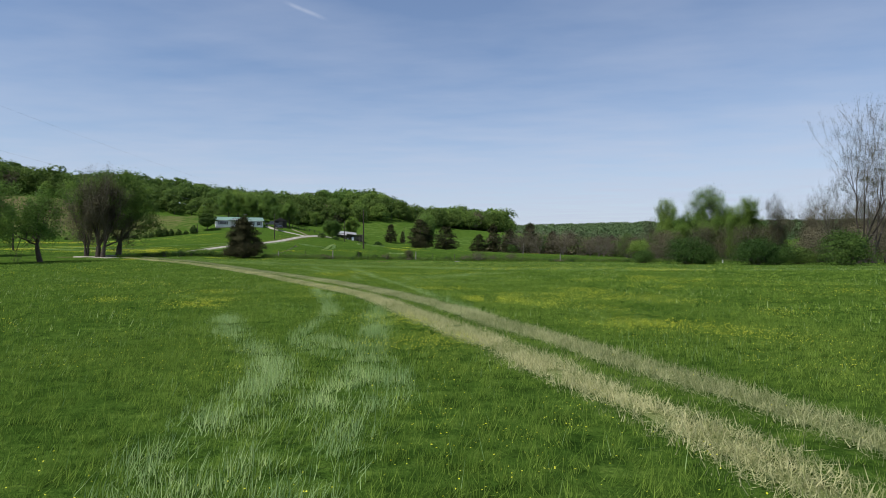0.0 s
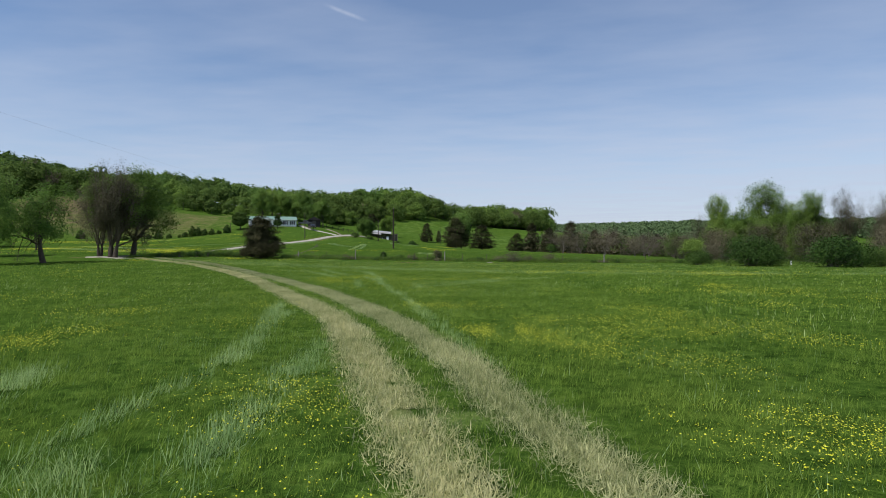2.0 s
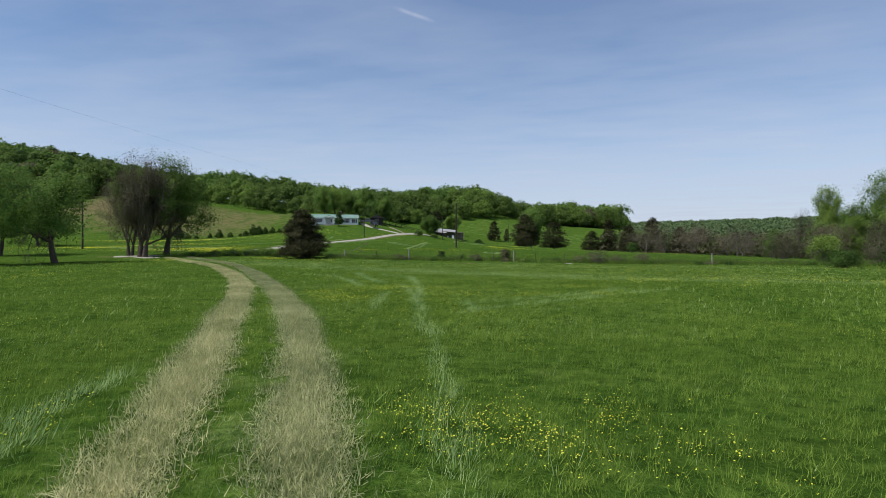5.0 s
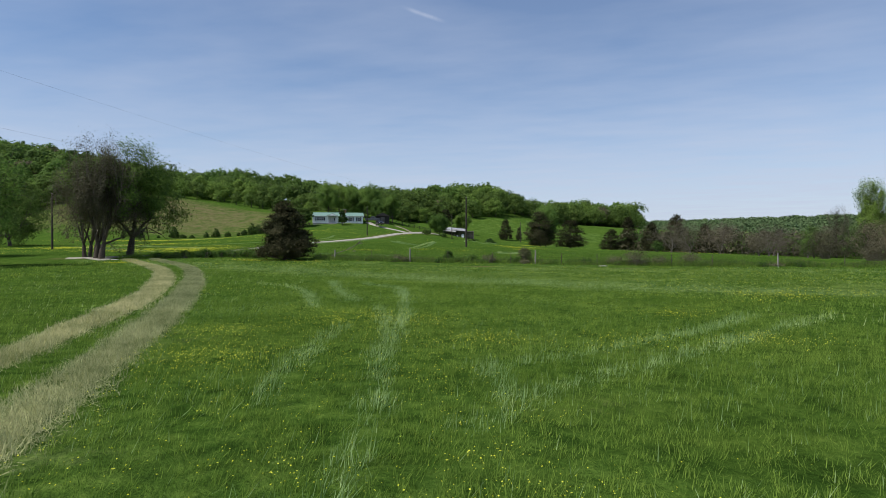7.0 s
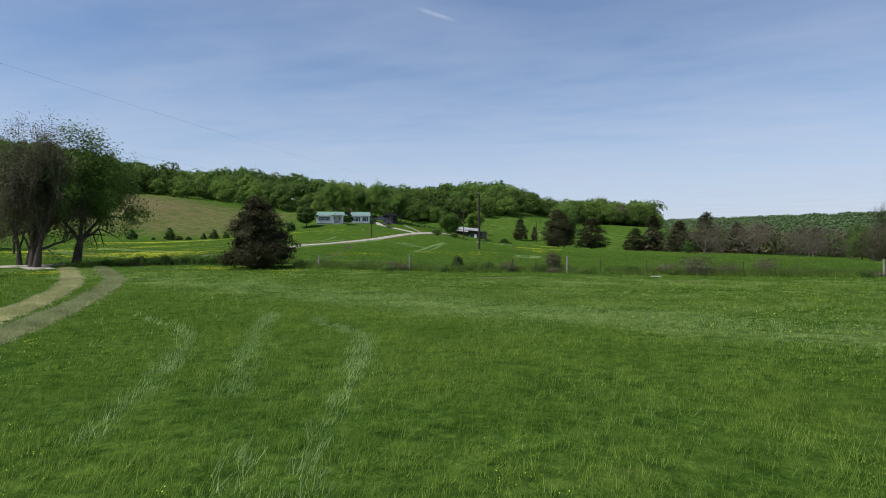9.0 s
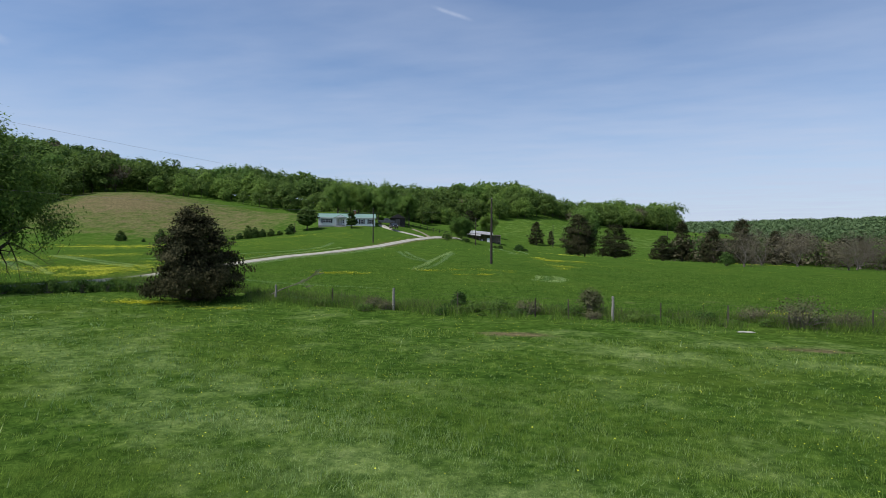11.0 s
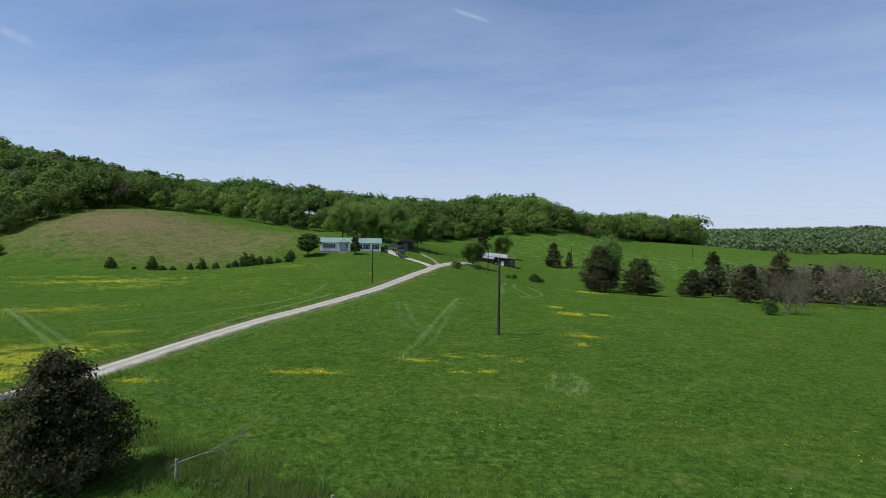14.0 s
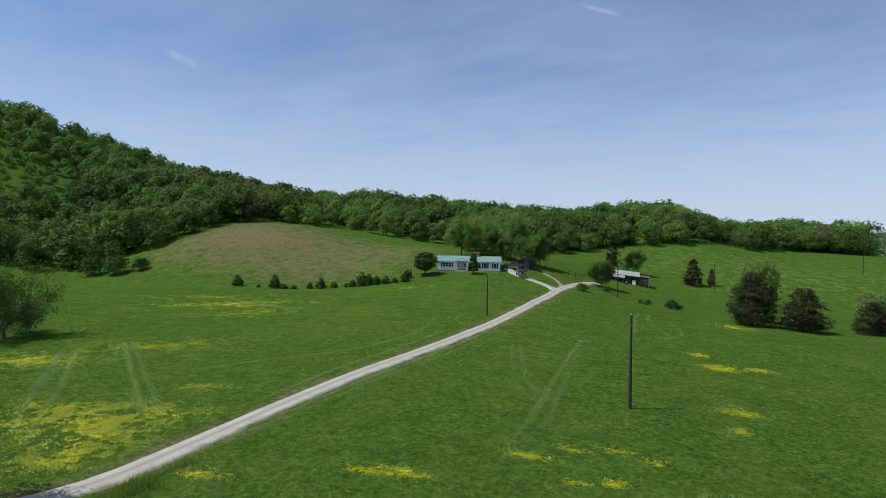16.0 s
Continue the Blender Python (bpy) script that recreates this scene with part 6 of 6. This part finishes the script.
def build_barn():
    root = new("barn")
    part("roof", tin_roof(-0.6, 11.8, -0.7, 5.6, 4.35, 3.05, 7, 1.15), "tin", root, "rust-streaked tin roof")
    part("roof", tin_roof(2.0, 7.4, -3.1, -0.75, 2.75, 2.15, 4, 0.55), "tin", root, "lower tin roof of the lean-to")
    part("roof", tin_roof(11.2, 14.6, -0.2, 4.2, 2.25, 2.05, 4, 0.3), "barn", root, "dark board roof of the end pen")
    for x, y, h in ((0.1, 0, 3.2), (3.0, 0, 2.9), (6.0, 0, 2.55), (8.8, 0, 2.25), (11.4, 0, 1.95), (2.4, -2.8, 2.1), (4.6, -2.8, 1.85), (6.9, -2.8, 1.55), (13.2, 0, 1.8), (14.4, 0, 1.75), (14.4, 4.0, 1.9)):
        part("post", boxes((x - 0.09, y - 0.09, -1.6, x + 0.09, y + 0.09, h), bevel=0.01), "barn", root)
    for k in range(24):
        x = k * 0.6
        top = 4.15 - 0.105 * x if x < 11.3 else 1.9
        part("board", boxes((x, 5.2 if x < 11.3 else 4.0, -1.6, x + 0.57, 5.24 if x < 11.3 else 4.04, top)), "barn", root)
    for k in range(9):
        y = 0.1 + k * 0.56
        part("board", boxes((0.0, y, -1.6, 0.04, y + 0.53, 3.45)), "barn", root)
    part("partition", boxes((5.6, 0.3, -1.6, 5.7, 5.1, 2.8)), "barn", root)
    part("half_wall", boxes((6.1, 0.02, -1.6, 8.7, 0.1, 0.55)), "dark_shed", root)
    part("white_panel", boxes((9.6, -0.12, -1.3, 10.6, -0.06, 0.9)), "trim", root, "white board leaning at the front")
    part("white_panel", boxes((7.6, -0.16, -1.4, 8.2, -0.1, 0.4)), "trim", root, "white board leaning at the front")
    part("hay_rack", boxes((2.6, 1.0, -1.3, 5.2, 2.2, 0.5), bevel=0.05), "bramble", root)
    for h in (-0.3, 0.3, 0.9):
        part("rail", boxes((11.5, -0.04, h, 14.4, 0.04, h + 0.14)), "barn", root)
    x, y = -62.4, 272.8
    root.matrix_basis = Matrix.LocRotScale((x, y, 7.15), Euler((0, 0, radians(11.5))), (1, 1, 1))
    return tagged(root, "low open-fronted barn with a rusty tin roof", "barn")


def build_shed():
    root = new("shed")
    part("wall", boxes((0, 0, -0.5, 4.6, 3.4, 2.3)), "dark_shed", root)
    part("roof", prism([(-0.4, 2.25), (5.0, 2.25), (2.3, 3.6)], -0.4, 3.9), "dark_shed", root)
    part("door", boxes((1.6, -0.06, -0.1, 3.0, -0.005, 2.0)), "barn", root)
    root.matrix_basis = Matrix.LocRotScale((-77.2, 240.6, float(land(-75.2, 242.5)) + 0.1), Euler((0, 0, radians(24))), (1, 1, 1))
    return tagged(root, "dark wooden shed under the shade trees", "shed")


def make_vehicle(name, L, W, paint, label, truck=False):
    root = new(name)
    h0 = 0.42
    if truck:
        prof = [(0, h0), (L, h0), (L, 1.0), (L - 0.1, 1.08), (L - 1.4, 1.12), (L - 2.0, 1.78), (L - 3.3, 1.80), (L - 3.5, 1.1), (0.05, 1.1)]
    else:
        prof = [(0, h0), (L, h0), (L, 0.85), (L - 0.15, 0.95), (L - 1.2, 1.05), (L - 1.9, 1.62), (0.9, 1.68), (0.15, 1.1), (0, 0.95)]
    bm = prism(prof, -W / 2, W / 2)
    bmesh.ops.bevel(bm, geom=list(bm.edges), offset=0.06, segments=2, affect="EDGES")
    body = part("body", bm, paint, root)
    a, b = (L - 3.25, L - 2.05) if truck else (1.0, L - 2.0)
    for y in (-W / 2 - 0.005, W / 2 - 0.007):
        part("side_window", boxes((a, y, 1.14, b, y + 0.012, 1.58)), "glass", body)
    bm = prism([(L - 1.42, 1.14), (L - 1.39, 1.14), (L - 1.97, 1.72), (L - 2.0, 1.72)] if truck else [(L - 1.2, 1.08), (L - 1.16, 1.08), (L - 1.84, 1.58), (L - 1.88, 1.58)], -W / 2 + 0.12, W / 2 - 0.12)
    part("windscreen", bm, "glass", body)
    for y in (-W / 2 + 0.2, W / 2 - 0.45):
        part("headlight", boxes((L - 0.01, y, 0.75, L + 0.02, y + 0.25, 0.9)), "trim", body)
    part("bumper", boxes((L - 0.02, -W / 2 + 0.05, 0.45, L + 0.06, W / 2 - 0.05, 0.62), bevel=0.02), "steel", body)
    for x in (0.85, L - 0.9):
        for y in (-W / 2 + 0.1, W / 2 - 0.1):
            bm = bmesh.new()
            bmesh.ops.create_cone(bm, cap_ends=True, segments=20, radius1=0.36, radius2=0.36, depth=0.22, matrix=Matrix.Translation((x, y, 0.36)) @ Matrix.Rotation(radians(90), 4, "X"))
            bmesh.ops.bevel(bm, geom=list(bm.edges), offset=0.02, segments=1, affect="EDGES")
            wheel_ob = part("wheel", bm, "tyre", root)
            bm = bmesh.new()
            bmesh.ops.create_cone(bm, cap_ends=True, segments=14, radius1=0.2, radius2=0.2, depth=0.25, matrix=Matrix.Translation((x, y, 0.36)) @ Matrix.Rotation(radians(90), 4, "X"))
            part("rim", bm, "steel", wheel_ob)
    return tagged(root, label, "car")


build_barn()
build_shed()
for ob, x, y, turn in ((make_vehicle("car", 4.7, 1.85, "paint_dark", "dark car parked on the gravel driveway"), -73.6, 232.4, -58),
                       (make_vehicle("pickup_truck", 5.4, 1.95, "paint_silver", "dark grey pickup truck parked by the shed", True), -80.2, 237.2, 20)):
    ob.matrix_basis = Matrix.LocRotScale(on_land(x, y, 0.12), Euler((0, 0, radians(turn))), (1, 1, 1))


# ---- board fence beside the yard ----
def build_yard_fence():
    root = new("yard_fence")
    line = spline([(-72, 247.5), (-68, 250.5), (-64.5, 253), (-61.5, 257.5)], 2.2)
    base = on_land(*line[0])
    pts = [on_land(*p) - base for p in line]
    for p in pts:
        part("post", boxes((p.x - 0.07, p.y - 0.07, p.z - 0.3, p.x + 0.07, p.y + 0.07, p.z + 1.25), bevel=0.01), "dark_shed", root)
    for a, b in zip(pts[:-1], pts[1:]):
        for h in (0.55, 1.05):
            v, f = tubes([(np.array(a) + [0, 0, h], 0.05, np.array(b) + [0, 0, h], 0.05)], 4)
            mesh_part("rail", array_mesh("rail", v, f), "dark_shed", root)
    root.location = base
    return tagged(root, "dark wooden rail fence beside the yard", "fence")


build_yard_fence()

# weeds along the field edge between the gravel bend and the cedar
weed = plant(make_bush("weed_clump", 91, 0.62, 0.55, "leaf", "leafy green weed clump at the field edge", 26, 16, 0.055, "weeds"), -49.2, 90.4)
tagged(weed, group="weeds at the field edge")
verge = spline([(-49.2, 90.4), (-46.5, 92.6), (-43.8, 94.2), (-41.4, 94.8), (-38.6, 93.8)], 0.42)
rng = np.random.default_rng(92)
for k, (x, y) in enumerate(verge[1:]):
    tagged(again(weed, x + rng.normal(0, 0.25), y + rng.normal(0, 0.3), k * 2.4, rng.uniform(0.6, 1.2), rng.uniform(0.8, 1.3)), group="weeds at the field edge")
